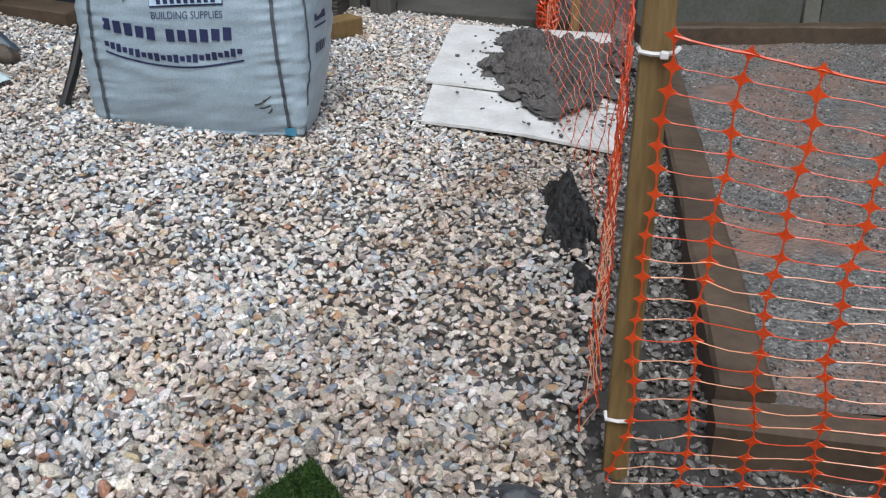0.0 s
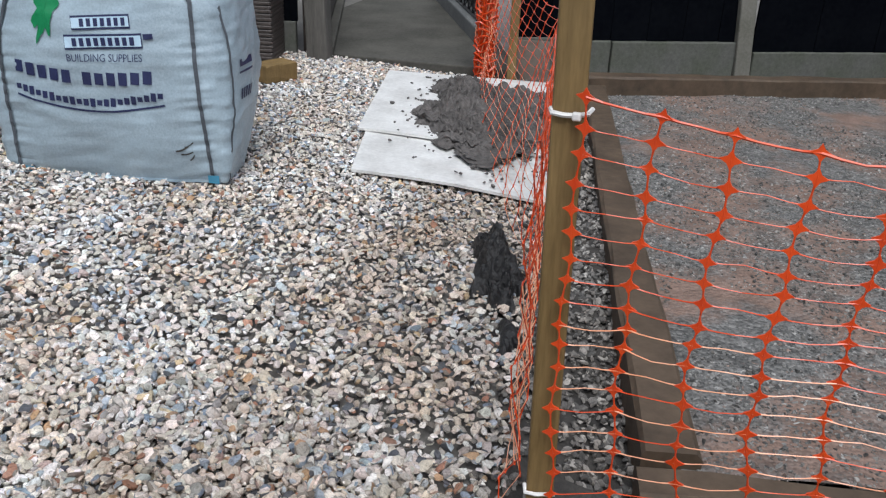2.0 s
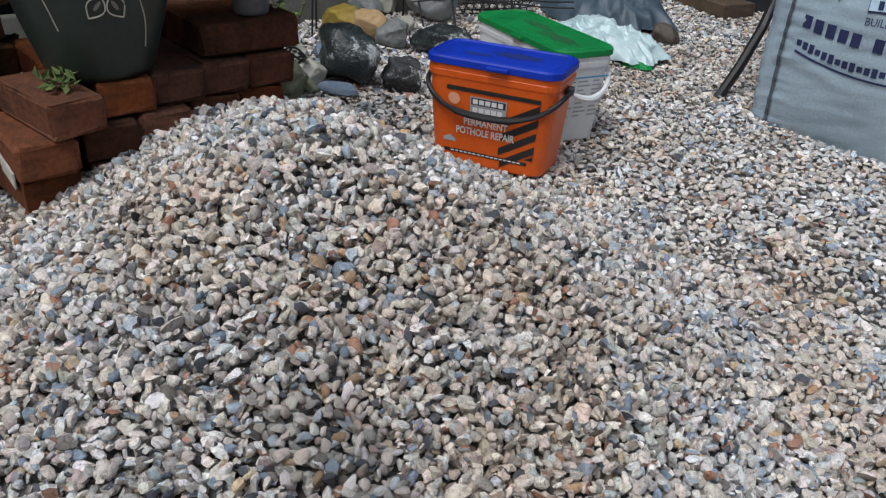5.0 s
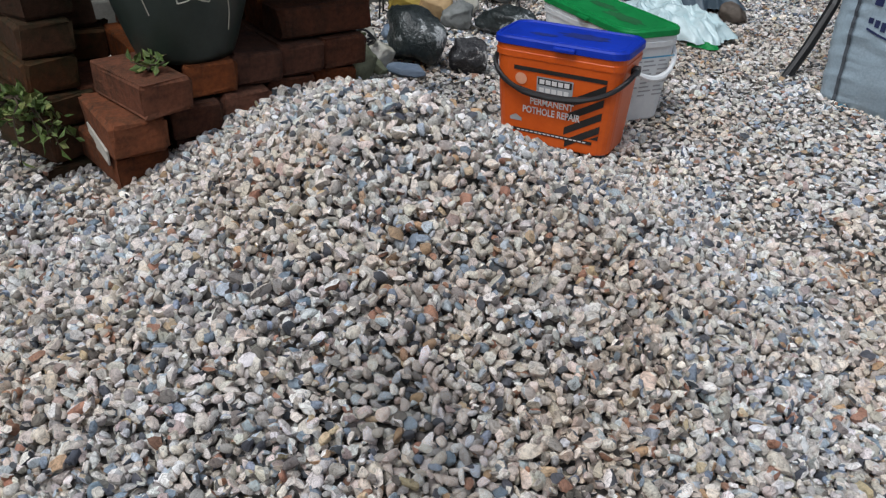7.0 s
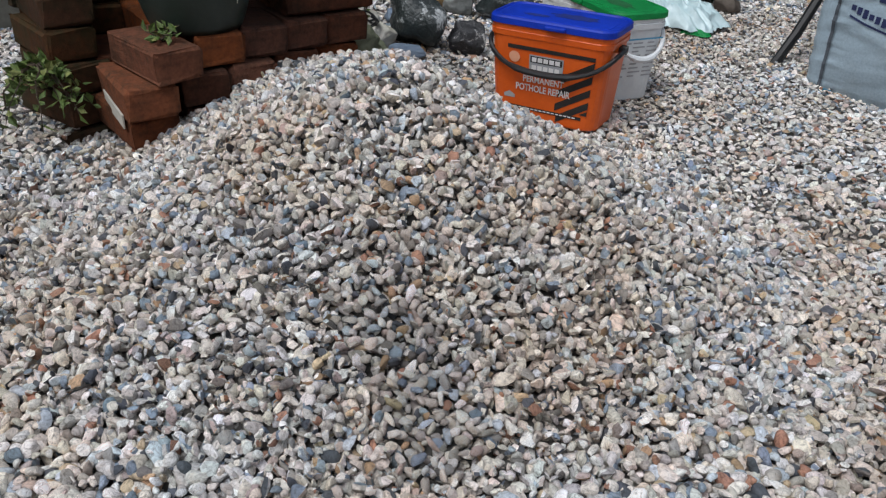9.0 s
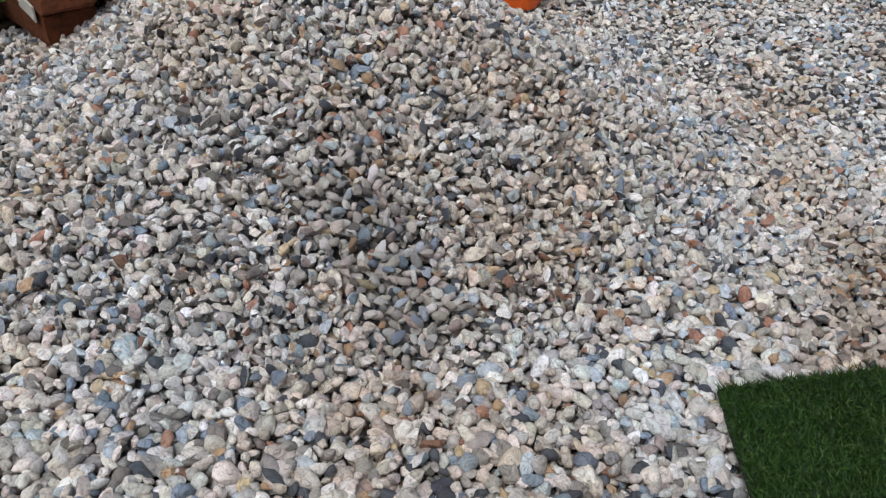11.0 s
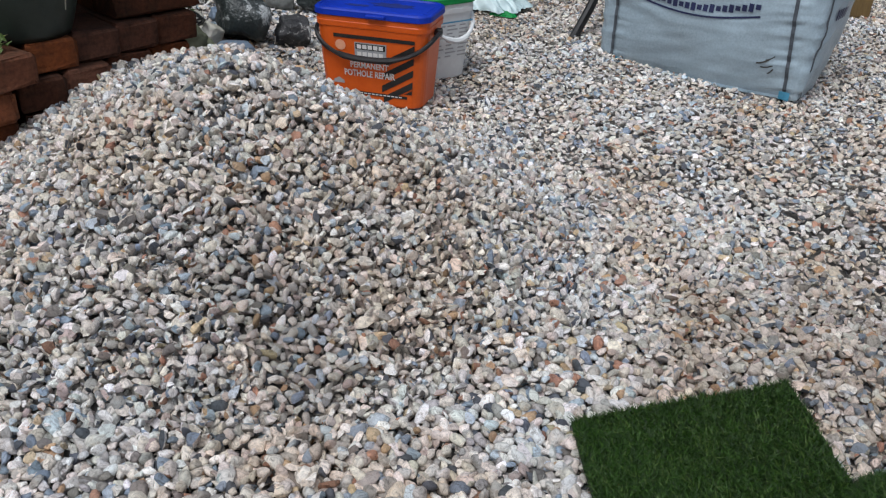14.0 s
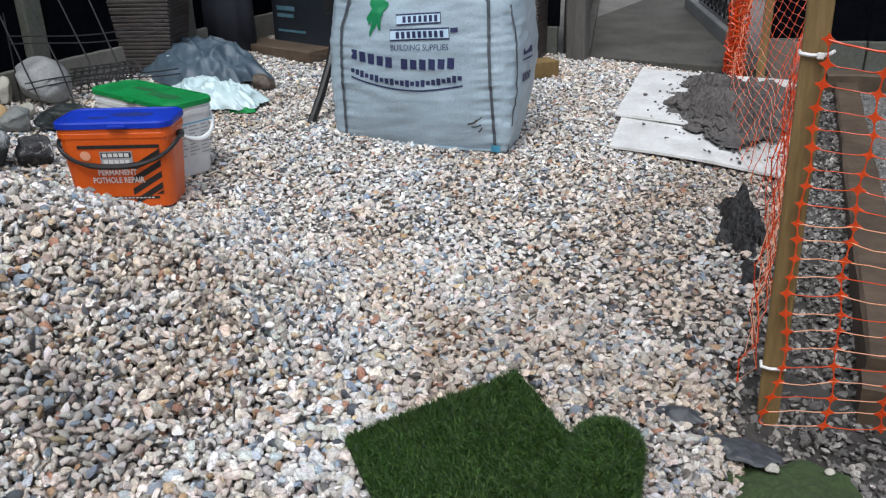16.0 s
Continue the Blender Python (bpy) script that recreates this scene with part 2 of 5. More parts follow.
def ease(a, b, v):
    k = min(max((v - a) / (b - a), 0.0), 1.0)
    return k * k * (3 - 2 * k)


def slope(x, y):
    """Height of the gravelled ground, falling away into the trench by the net post."""
    return -0.05 * min(max(x, -2.3), 2.5) - 0.02 * min(max(y, -3.0), 0.0) - 0.062 * ease(0.98, 1.13, x) * ease(0.2, -0.7, y)


def thing(name, m=None, label="", category="", group="", kind=""):
    ob = new(name)
    ob.empty_display_size = 0.05
    ob.matrix_world = m or Matrix()
    return tagged(ob, label, category, group, kind)


def finish(bm, name, material, smooth=False):
    me = bpy.data.meshes.new(name)
    bmesh.ops.recalc_face_normals(bm, faces=bm.faces)
    bm.to_mesh(me)
    bm.free()
    if smooth:
        me.shade_smooth()
    me.materials.append(material)
    return me


def part(name, bm, material, parent=None, label="", smooth=False):
    ob = new(name, finish(bm, name, material, smooth))
    ob.parent = parent
    return tagged(ob, label)


def box(w, d, h, at=(0, 0, 0), bevel=0.0, jitter=0.0, bm=None, turn=None, cuts=0):
    """A box standing on at, with worn edges."""
    b = bmesh.new()
    bmesh.ops.create_cube(b, size=1)
    bmesh.ops.scale(b, vec=(w, d, h), verts=b.verts)
    if cuts:
        bmesh.ops.subdivide_edges(b, edges=b.edges, cuts=cuts, use_grid_fill=True)
    if bevel:
        sharp = [e for e in b.edges if len(e.link_faces) == 2 and e.calc_face_angle() > 0.5]
        bmesh.ops.bevel(b, geom=sharp, offset=bevel, segments=2, affect="EDGES", profile=0.5)
    if jitter:
        for v in b.verts:
            v.co += Vector([random.uniform(-jitter, jitter) for _ in range(3)])
    bmesh.ops.translate(b, vec=(0, 0, h / 2), verts=b.verts)
    m = Matrix.Translation(at) @ (turn or Matrix())
    bmesh.ops.transform(b, matrix=m, verts=b.verts)
    if bm is None:
        return b
    tmp = bpy.data.meshes.new("tmp")
    b.to_mesh(tmp)
    b.free()
    bm.from_mesh(tmp)
    bpy.data.meshes.remove(tmp)
    return bm


def tube(points, radius, sides=8, bm=None, flat=1.0):
    """A rod along points; radius may be a list."""
    bm = bm or bmesh.new()
    pts = [Vector(p) for p in points]
    rs = radius if isinstance(radius, (list, tuple)) else [radius] * len(pts)
    rings = []
    for i, p in enumerate(pts):
        d = (pts[min(i + 1, len(pts) - 1)] - pts[max(i - 1, 0)]).normalized()
        ref = Vector((0, 0, 1)) if abs(d.z) < 0.9 else Vector((1, 0, 0))
        u = d.cross(ref).normalized()
        w = u.cross(d)
        rings.append([bm.verts.new(p + float(rs[i]) * (math.cos(a) * u + flat * math.sin(a) * w)) for a in [2 * math.pi * k / sides for k in range(sides)]])
    for a, b in zip(rings, rings[1:]):
        for k in range(sides):
            bm.faces.new((a[k], a[(k + 1) % sides], b[(k + 1) % sides], b[k]))
    bm.faces.new(rings[0][::-1])
    bm.faces.new(rings[-1])
    return bm


def rounded(w, d, r, n=5):
    """Corner-rounded rectangle as a list of points, anticlockwise."""
    out = []
    for cx, cy, a0 in ((w / 2 - r, d / 2 - r, 0), (-w / 2 + r, d / 2 - r, 90), (-w / 2 + r, -d / 2 + r, 180), (w / 2 - r, -d / 2 + r, 270)):
        for k in range(n + 1):
            a = radians(a0 + 90 * k / n)
            out.append((cx + r * math.cos(a), cy + r * math.sin(a)))
    return out


def loft(sections, bm=None, cap=True):
    """Closed rings of equal length joined into a skin."""
    bm = bm or bmesh.new()
    rings = [[bm.verts.new(p) for p in s] for s in sections]
    n = len(rings[0])
    for a, b in zip(rings, rings[1:]):
        for k in range(n):
            bm.faces.new((a[k], a[(k + 1) % n], b[(k + 1) % n], b[k]))
    if cap:
        bm.faces.new(rings[0][::-1])
        bm.faces.new(rings[-1])
    return bm


def spin(profile, sides=40, bm=None, squash=1.0):
    """A turned body from (radius, height) pairs."""
    return loft([[(r * math.cos(2 * math.pi * k / sides), squash * r * math.sin(2 * math.pi * k / sides), z) for k in range(sides)] for r, z in profile], bm)


def sheet(nx, ny, fn, bm=None):
    """A grid of nx by ny cells through fn(u, v)."""
    bm = bm or bmesh.new()
    g = [[bm.verts.new(fn(i / nx, j / ny)) for i in range(nx + 1)] for j in range(ny + 1)]
    for j in range(ny):
        for i in range(nx):
            bm.faces.new((g[j][i], g[j][i + 1], g[j + 1][i + 1], g[j + 1][i]))
    return bm


def thicken(bm, t):
    bmesh.ops.recalc_face_normals(bm, faces=bm.faces)
    bmesh.ops.solidify(bm, geom=bm.faces[:], thickness=t)
    return bm


def lettering(text, height, material, name, parent, fn, bold=0.0, shear=0.0, width=None):
    """Words of the built-in font, laid on a surface by fn(x, z), centred."""
    cu = bpy.data.curves.new("lettering", "FONT")
    cu.body, cu.size, cu.align_x, cu.align_y, cu.offset, cu.shear = text, height * 1.4, "CENTER", "CENTER", bold, shear
    cu.resolution_u = 3
    ob = new("lettering_tmp", cu)
    me = bpy.data.meshes.new_from_object(ob.evaluated_get(bpy.context.evaluated_depsgraph_get()))
    bpy.data.objects.remove(ob)
    bm = bmesh.new()
    bm.from_mesh(me)
    xs = [v.co.x for v in bm.verts]
    k = width / (max(xs) - min(xs)) if width else 1
    for v in bm.verts:
        v.co = Vector(fn(v.co.x * k, v.co.y))
    return part(name, bm, material, parent)


def heap_height(x, y):
    """Tipped heap of gravel, above the ground."""
    dx, dy = x + 0.35, y + 1.63
    a = math.atan2(dy, dx)
    r = math.hypot(dx, dy) / (0.745 + 0.02 * math.sin(5 * a) - 0.21 * max(0.0, math.cos(a - 1.85)) ** 4 - 0.20 * max(0.0, math.cos(a + 2.27)) ** 4)
    h = 0.31 * max(0.0, 1 - r) ** 1.1
    h = h if r > 0.12 else min(h, 0.31 * 0.88 ** 1.1 + 0.008)
    # banked up against the bricks
    return h + 0.036 * math.exp(-((x + 0.80) / 0.20) ** 2 - ((y + 1.74) / 0.26) ** 2)


def top(x, y):
    return slope(x, y) + heap_height(x, y)

# ---- ground ----


def axis(lo, hi, near_lo, near_hi, step):
    far = [lo, lo / 2, lo / 5]
    a = np.arange(near_lo, near_hi + 1e-6, step)
    return [v for v in far if v < near_lo - 0.2] + list(a) + [v for v in (hi / 5, hi / 2, hi) if v > near_hi + 0.2]


def ground_mesh():
    bm = bmesh.new()
    xs, ys = axis(-400, 400, -4, 4.6, 0.06), axis(-400, 400, -5, 5, 0.06)
    g = [[bm.verts.new((x, y, slope(x, y) - 0.024 + 0.95 * heap_height(x, y))) for x in xs] for y in ys]
    for j in range(len(ys) - 1):
        for i in range(len(xs) - 1):
            bm.faces.new((g[j][i], g[j][i + 1], g[j + 1][i + 1], g[j + 1][i]))
    return bm


tagged(part("ground", ground_mesh(), M_ground, smooth=True), "brown gritty soil under the garden gravel", "ground", kind="structure")


def stone_shapes(count, level, rng):
    """Worn broken pebbles: flattish, with a few blunt facets."""
    out = []
    for _ in range(count):
        b = bmesh.new()
        if level == 0:
            bmesh.ops.create_cube(b, size=1.5)
            bmesh.ops.triangulate(b, faces=b.faces)
        elif level in (1, 3):
            bmesh.ops.create_icosphere(b, subdivisions=1 if level == 1 else 2, radius=1.0)
        else:
            bmesh.ops.create_cube(b, size=2)
            bmesh.ops.subdivide_edges(b, edges=b.edges, cuts=1, use_grid_fill=True)
            for v in b.verts:
                v.co.normalize()
            bmesh.ops.triangulate(b, faces=b.faces)
        co = np.array([v.co for v in b.verts])
        faces = np.array([[v.index for v in f.verts] for f in b.faces])
        b.free()
        for _ in range(int(rng.integers(7, 13))):
            n = rng.normal(size=3)
            n /= np.linalg.norm(n)
            d = co @ n
            cut = rng.uniform(0.36, 0.80)
            over = d > cut
            co[over] -= np.outer((d[over] - cut) * 0.93, n)
        # worn corners
        near_v = [np.unique(faces[(faces == i).any(1)]) for i in range(len(co))]
        co = 0.62 * co + 0.38 * np.array([co[k].mean(0) for k in near_v]) * 1.10
        taper = 1 + rng.uniform(-0.28, 0.28) * co[:, :1]
        co = co * np.hstack([np.ones_like(taper), taper, taper])
        co *= np.array([rng.uniform(1.15, 1.55), rng.uniform(0.80, 1.10), rng.uniform(0.52, 0.88)])
        co += rng.normal(size=co.shape) * 0.03
        out.append((co, faces))
    return out


def scatter(name, xy, level, material, rng, size=(0.0066, 0.0138), lift=(-0.006, 0.006), tilt=0.45, surface=top):
    """Many loose stones in one mesh, lying on the surface."""
    shapes = stone_shapes(30, level, rng)
    n = len(xy)
    nv, nf = len(shapes[0][0]), len(shapes[0][1])
    pick = rng.integers(0, len(shapes), n)
    V = np.array([s[0] for s in shapes])[pick]
    Fc = np.array([s[1] for s in shapes])[pick]
    s = np.clip(rng.lognormal(math.log((size[0] + size[1]) / 2), 0.26, n), size[0] * 0.7, size[1] * 1.25)
    a, b, c = rng.uniform(0, 2 * np.pi, n), rng.normal(size=n) * tilt, rng.normal(size=n) * tilt
    ca, sa, cb, sb, cc, sc = np.cos(a), np.sin(a), np.cos(b), np.sin(b), np.cos(c), np.sin(c)
    R = np.empty((n, 3, 3))
    R[:, 0] = np.stack([ca * cb, ca * sb * sc - sa * cc, ca * sb * cc + sa * sc], 1)
    R[:, 1] = np.stack([sa * cb, sa * sb * sc + ca * cc, sa * sb * cc - ca * sc], 1)
    R[:, 2] = np.stack([-sb, cb * sc, cb * cc], 1)
    z = np.array([surface(x, y) for x, y in xy]) + rng.uniform(lift[0], lift[1], n)
    P = np.einsum("nij,nvj->nvi", R, V * s[:, None, None]) + np.column_stack([xy, z])[:, None, :]
    me = bpy.data.meshes.new(name)
    me.vertices.add(n * nv)
    me.vertices.foreach_set("co", P.reshape(-1).astype(np.float32))
    idx = (Fc + (np.arange(n) * nv)[:, None, None]).reshape(-1).astype(np.int32)
    me.loops.add(len(idx))
    me.loops.foreach_set("vertex_index", idx)
    me.polygons.add(n * nf)
    me.polygons.foreach_set("loop_start", np.arange(0, len(idx), 3, dtype=np.int32))
    me.update(calc_edges=True)
    if level >= 1:
        me.shade_smooth()
        me.set_sharp_from_angle(angle=radians(42))
    else:
        me.shade_flat()
    me.materials.append(material)
    return new(name, me)


def jittered(x0, x1, y0, y1, pitch, rng):
    gx, gy = np.meshgrid(np.arange(x0, x1, pitch), np.arange(y0, y1, pitch * 0.87))
    gx = gx + (np.arange(gx.shape[0]) % 2)[:, None] * pitch / 2
    p = np.column_stack([gx.ravel(), gy.ravel()])
    return p + rng.uniform(-0.38, 0.38, p.shape) * pitch


def net_line(y):
    """Plan of the net beside the slab: x for each y."""
    return float(np.interp(y, [-3, -1.3, -1.06, -0.3, 0.4, 1.68], [1.5, 1.12, 1.04, 0.97, 0.86, 0.42]))


rng = np.random.default_rng(4)


def bedded(pitch):
    """Places for stones over the gravelled part of the garden."""
    p = jittered(-1.98, 1.6, -3.0, 1.66, pitch, rng)
    edge = np.array([net_line(y) for y in p[:, 1]])
    p = p[(p[:, 0] < edge + 0.01 - 0.08 * rng.uniform(size=len(p)) ** 3)]
    p = p[p[:, 0] > -1.66 - 0.0889 * (p[:, 1] + 2.4)]
    p = p[~((p[:, 0] > 0.33) & (p[:, 1] > 0.42) & (p[:, 1] < 1.3))]
    p = p[~((p[:, 0] < -0.75) & (p[:, 0] > -1.1) & (p[:, 1] < -1.5) & (p[:, 1] > -2.0))]
    inside = np.ones(len(p), bool)
    poly = ((0.555, -1.615), (0.79, -1.80), (1.03, -1.58), (0.69, -1.315))
    for (x0, y0), (x1, y1) in zip(poly, poly[1:] + poly[:1]):
        inside &= (x1 - x0) * (p[:, 1] - y0) - (y1 - y0) * (p[:, 0] - x0) > 0
    p = p[~inside]
    heap = np.hypot(p[:, 0] + 0.35, p[:, 1] + 1.63) < 0.72
    near = np.hypot(p[:, 0] - 0.35, p[:, 1] + 1.85) < 1.0
    return p, heap, near


p, heap, near = bedded(0.0124)
q, q_heap, q_near = bedded(0.0150)
beside = np.hypot(p[:, 0] - 0.45, p[:, 1] + 2.05) < 0.62
tagged(scatter("gravel", p[near & beside & ~heap], 3, M_gravel, rng, (0.0068, 0.0128), (-0.008, 0.006), 0.5), "pale mixed rounded garden gravel at the foot of the heap", "gravel", kind="stuff")
tagged(scatter("gravel", p[near & ~beside & ~heap], 2, M_gravel, rng, (0.0068, 0.0128), (-0.008, 0.006), 0.5), "pale mixed rounded garden gravel", "gravel", kind="stuff")
tagged(scatter("gravel", q[~q_near & ~q_heap], 1, M_gravel, rng, (0.0080, 0.0140), tilt=0.35), "pale mixed rounded garden gravel lying farther off", "gravel", kind="stuff")
p, heap, near = bedded(0.0128)
tagged(scatter("gravel", p[near | heap], 1, M_gravel, rng, (0.0080, 0.0120), (-0.020, -0.012), 0.6), "lower bed of pale mixed gravel", "gravel", kind="stuff")
ph = jittered(-1.3, 0.45, -2.45, -0.75, 0.0118, rng)
ph = ph[(np.hypot(ph[:, 0] + 0.35, ph[:, 1] + 1.63) < 0.73) & (ph[:, 0] > -0.80)]
single = np.zeros(len(ph), bool)
single[np.flatnonzero((ph[:, 0] > 0.02) & (ph[:, 0] < 0.30) & (ph[:, 1] < -1.74) & (ph[:, 1] > -1.92))[:300]] = True
heap_ob = tagged(scatter("gravel_heap", ph[~single], 2, M_gravel, rng, (0.0066, 0.0122), (-0.009, 0.009), 0.8), "tipped heap of pale mixed gravel", "gravel heap", kind="stuff")

# ---- boundary ----


def boards(name, a, b, h, z, n, label):
    """A fence bay of upright boards between two plan points."""
    a, b = Vector(a), Vector(b)
    d = b - a
    ang = math.degrees(math.atan2(d.y, d.x))
    ob = thing(name, pose(a.x, a.y, z, 0, 0, ang), label, "fence", "fence bays")
    w = d.length / n
    for i in range(n):
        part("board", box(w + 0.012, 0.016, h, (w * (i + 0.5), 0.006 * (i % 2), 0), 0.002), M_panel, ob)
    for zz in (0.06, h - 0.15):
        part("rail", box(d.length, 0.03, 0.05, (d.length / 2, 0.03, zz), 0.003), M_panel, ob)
    return ob


def gravel_board(a, b, z, h, t=0.045, material=None):
    a, b = Vector(a), Vector(b)
    d = b - a
    ob = new("gravel_board", finish(box(d.length, t, h + 0.15, (d.length / 2, 0, -0.15), 0.006, cuts=1), "gravel_board", material or M_concrete))
    ob.matrix_world = pose(a.x, a.y, z, 0, 0, math.degrees(math.atan2(d.y, d.x)))
    return tagged(ob, "weathered concrete gravel board under dark fence panels", "gravel board", "gravel boards")


def fence_post(x, y, z, turn, h=1.85, w=0.085, material=None, lean=0.0, label="weathered concrete fence post between dark panels"):
    ob = new("fence_post", finish(box(w, w, h + 0.3, (0, 0, -0.3), 0.008, cuts=1), "fence_post", material or M_concrete))
    ob.matrix_world = pose(x, y, z, 0, lean, turn)
    return tagged(ob, label, "fence post", "fence posts")


# left side
L0, L1 = Vector((-1.70, -2.4)), Vector((-2.02, 1.2))
ul = (L1 - L0) / (L1 - L0).y
for y0, y1 in ((-3.1, -1.75), (-1.75, -0.42), (-0.42, 0.45), (0.45, 1.25)):
    a, b = L0 + ul * (y0 + 2.45), L0 + ul * (y1 + 2.35)
    gravel_board(a, b, 0.10, 0.12, material=M_pale_concrete)
    boards("timber_fence", a, b, 1.55, 0.22, 10, "near-black painted timber fence panel")
    fence_post((L0 + ul * (y1 + 2.4)).x, y1, 0.10, 5)
# back, behind the boxes up to the path
B0, B1 = Vector((-2.0, 1.30)), Vector((-0.42, 1.64))
mid = (B0 + B1) / 2
for a, b in ((B0, mid), (mid, B1)):
    e = (b - a).normalized() * 0.05
    gravel_board(a + e, b - e, 0.05, 0.12)
    boards("timber_fence", a + e, b - e, 1.55, 0.17, 8, "near-black painted timber fence panel")
fence_post(mid.x, mid.y, 0.05, 14)
# back, beyond the slab
C0, C1 = Vector((0.74, 2.06)), Vector((4.2, 3.62))
u = (C1 - C0).normalized()
ang_c = math.degrees(math.atan2(u.y, u.x))
for s0, s1 in ((-0.30, 0), (0, 0.95), (0.95, 2.6), (2.6, 3.8)):
    a, b = C0 + u * s0, C0 + u * s1
    if s0 == 0:
        gravel_board(a + u * 0.05, a + u * 0.235, slope(a.x, 0), 0.15)
        gravel_board(a + u * 0.243, b - u * 0.05, slope(a.x, 0), 0.147)
    else:
        gravel_board(a + u * 0.05, b - u * 0.05, slope(a.x, 0), 0.15)
    boards("timber_fence", a + u * 0.05, b - u * 0.05, 1.55, slope(a.x, 0) + 0.15, 9, "near-black painted timber fence panel")
    if s1 > 0:
        fence_post(b.x, b.y, slope(b.x, 0), ang_c, material=M_pale_concrete, lean=-5.0)
# garden closed behind the camera
for a, b in (((-1.62, -3.1), (-1.62, -5.0)), ((-1.62, -5.0), (4.2, -5.0)), ((4.2, -5.0), (4.2, 3.6))):
    boards("timber_fence", a, b, 1.7, -0.1, 14, "dark painted timber fence panel")

# path beyond the gate posts
gp = fence_post(-0.345, 1.61, 0.0, 5, 1.6, 0.1, worn("grey_timber", (0.05, 0.047, 0.042), (0.125, 0.118, 0.106), 0.8, 30, 5, 0.4, stretch=(5, 5, 0.6)), -2.0, "weathered grey timber gate post beside the concrete path")
gp["category"], gp["group"] = "gate post", "gate posts"
slab = box(0.92, 3.4, 0.05, (0.13, 3.42, -0.035), 0.006)
for v in slab.verts:
    v.co.x -= 0.345 * (v.co.y - 1.72)
tagged(part("path", slab, M_path), "grey concrete garden path slab", "path", kind="structure")
side = thing("path_wall", pose(-0.33, 1.72, -0.02, 0, 0, 19.0), "low dark brick wall edging the concrete path", "wall")
part("wall_face", box(0.09, 3.2, 0.5, (-0.09, 1.6, 0), 0.008), worn("dark_brickwork", (0.02, 0.015, 0.013), (0.05, 0.038, 0.032), 0.85, 50, 9, 0.6), side)
part("kerb", box(0.05, 3.2, 0.07, (-0.015, 1.6, 0.0), 0.008), M_path, side)
pl = thing("plinth", pose(0.25, 2.28, -0.02, 0, 0, 23), "pale plastered plinth along the path", "plinth")
part("plaster", box(0.10, 1.6, 0.12, (0.05, 0.8, 0), 0.01), worn("pale_plaster", (0.11, 0.115, 0.115), (0.20, 0.205, 0.20), 0.85, 50, 6, 0.2), pl)
gate = thing("metal_gate", pose(0.27, 2.31, 0.10, 0, 0, 23), "black wrought iron gate leaf backed with white", "gate")
part("backing", box(0.012, 1.2, 0.8, (0.03, 0.6, 0), 0.002), M_print_white, gate)
for k in range(9):
    part("bar", tube([(0.015, 0.03 + 0.14 * k, 0), (0.015, 0.03 + 0.14 * k, 0.8)], 0.008), M_black_pl, gate)
for z in (0.01, 0.16, 0.78):
    part("rail", tube([(0.015, 0.0, z), (0.015, 1.2, z)], 0.010), M_black_pl, gate)
for k in range(8):
    c = Vector((0.012, 0.10 + 0.14 * k, 0.085))
    pts = [c + Vector((0, (0.012 + 0.005 * i) * math.cos(i * 0.75), (0.012 + 0.005 * i) * math.sin(i * 0.75))) for i in range(9)]
    part("scroll", tube(pts, 0.005, 6), M_black_pl, gate)

# ---- raised slab base with timber edging ----


def beam(name, a, b, w, h, label, z0, z1):
    a, b = Vector((*a, z0)), Vector((*b, z1))
    d = b - a
    n = max(3, int(d.length / 0.12))
    bm = bmesh.new()
    secs = []
    side_v = Vector((-d.y, d.x, 0)).normalized()
    for i in range(n + 1):
        q = a + d * (i / n)
        k = 0.003
        j = [Vector([random.uniform(-k, k) for _ in range(3)]) for _ in range(8)]
        c = [(-w / 2 + .008, -h), (w / 2 - .008, -h), (w / 2, -h + .008), (w / 2, -.008), (w / 2 - .008, 0), (-w / 2 + .008, 0), (-w / 2, -.008), (-w / 2, -h + .008)]
        secs.append([q + side_v * s + Vector((0, 0, t)) + jj for (s, t), jj in zip(c, j)])
    ob = new(name, finish(loft(secs), name, M_sleeper))
    return tagged(ob, label, "sleeper", "timber edging")


SL, SR = Vector((1.275, -0.90)), Vector((0.885, 1.45))
beam("sleeper", (1.30, -0.86), (0.93, 1.72), 0.10, 0.13, "wet brown timber sleeper edging the slab base", -0.02, 0.0)
beam("sleeper", (1.25, -0.93), (3.2, -0.62), 0.075, 0.13, "worn brown timber sleeper beside the orange net", -0.025, -0.06)
beam("sleeper", (0.84, 1.68), (3.6, 2.86), 0.09, 0.16, "damp brown timber sleeper below the back fence", 0.035, 0.0)


def bed(u, v):
    a = Vector((1.32, -0.86)).lerp(Vector((3.2, -0.56)), u)
    b = Vector((0.97, 1.70)).lerp(Vector((3.6, 2.80)), u)
    q = a.lerp(b, v)
    h = -0.055 - 0.012 * q.x + 0.012 * noise.noise((q.x * 2.2, q.y * 2.2, 3)) + 0.006 * noise.noise((q.x * 9, q.y * 9, 7))
    return (q.x, q.y, h + 0.02)


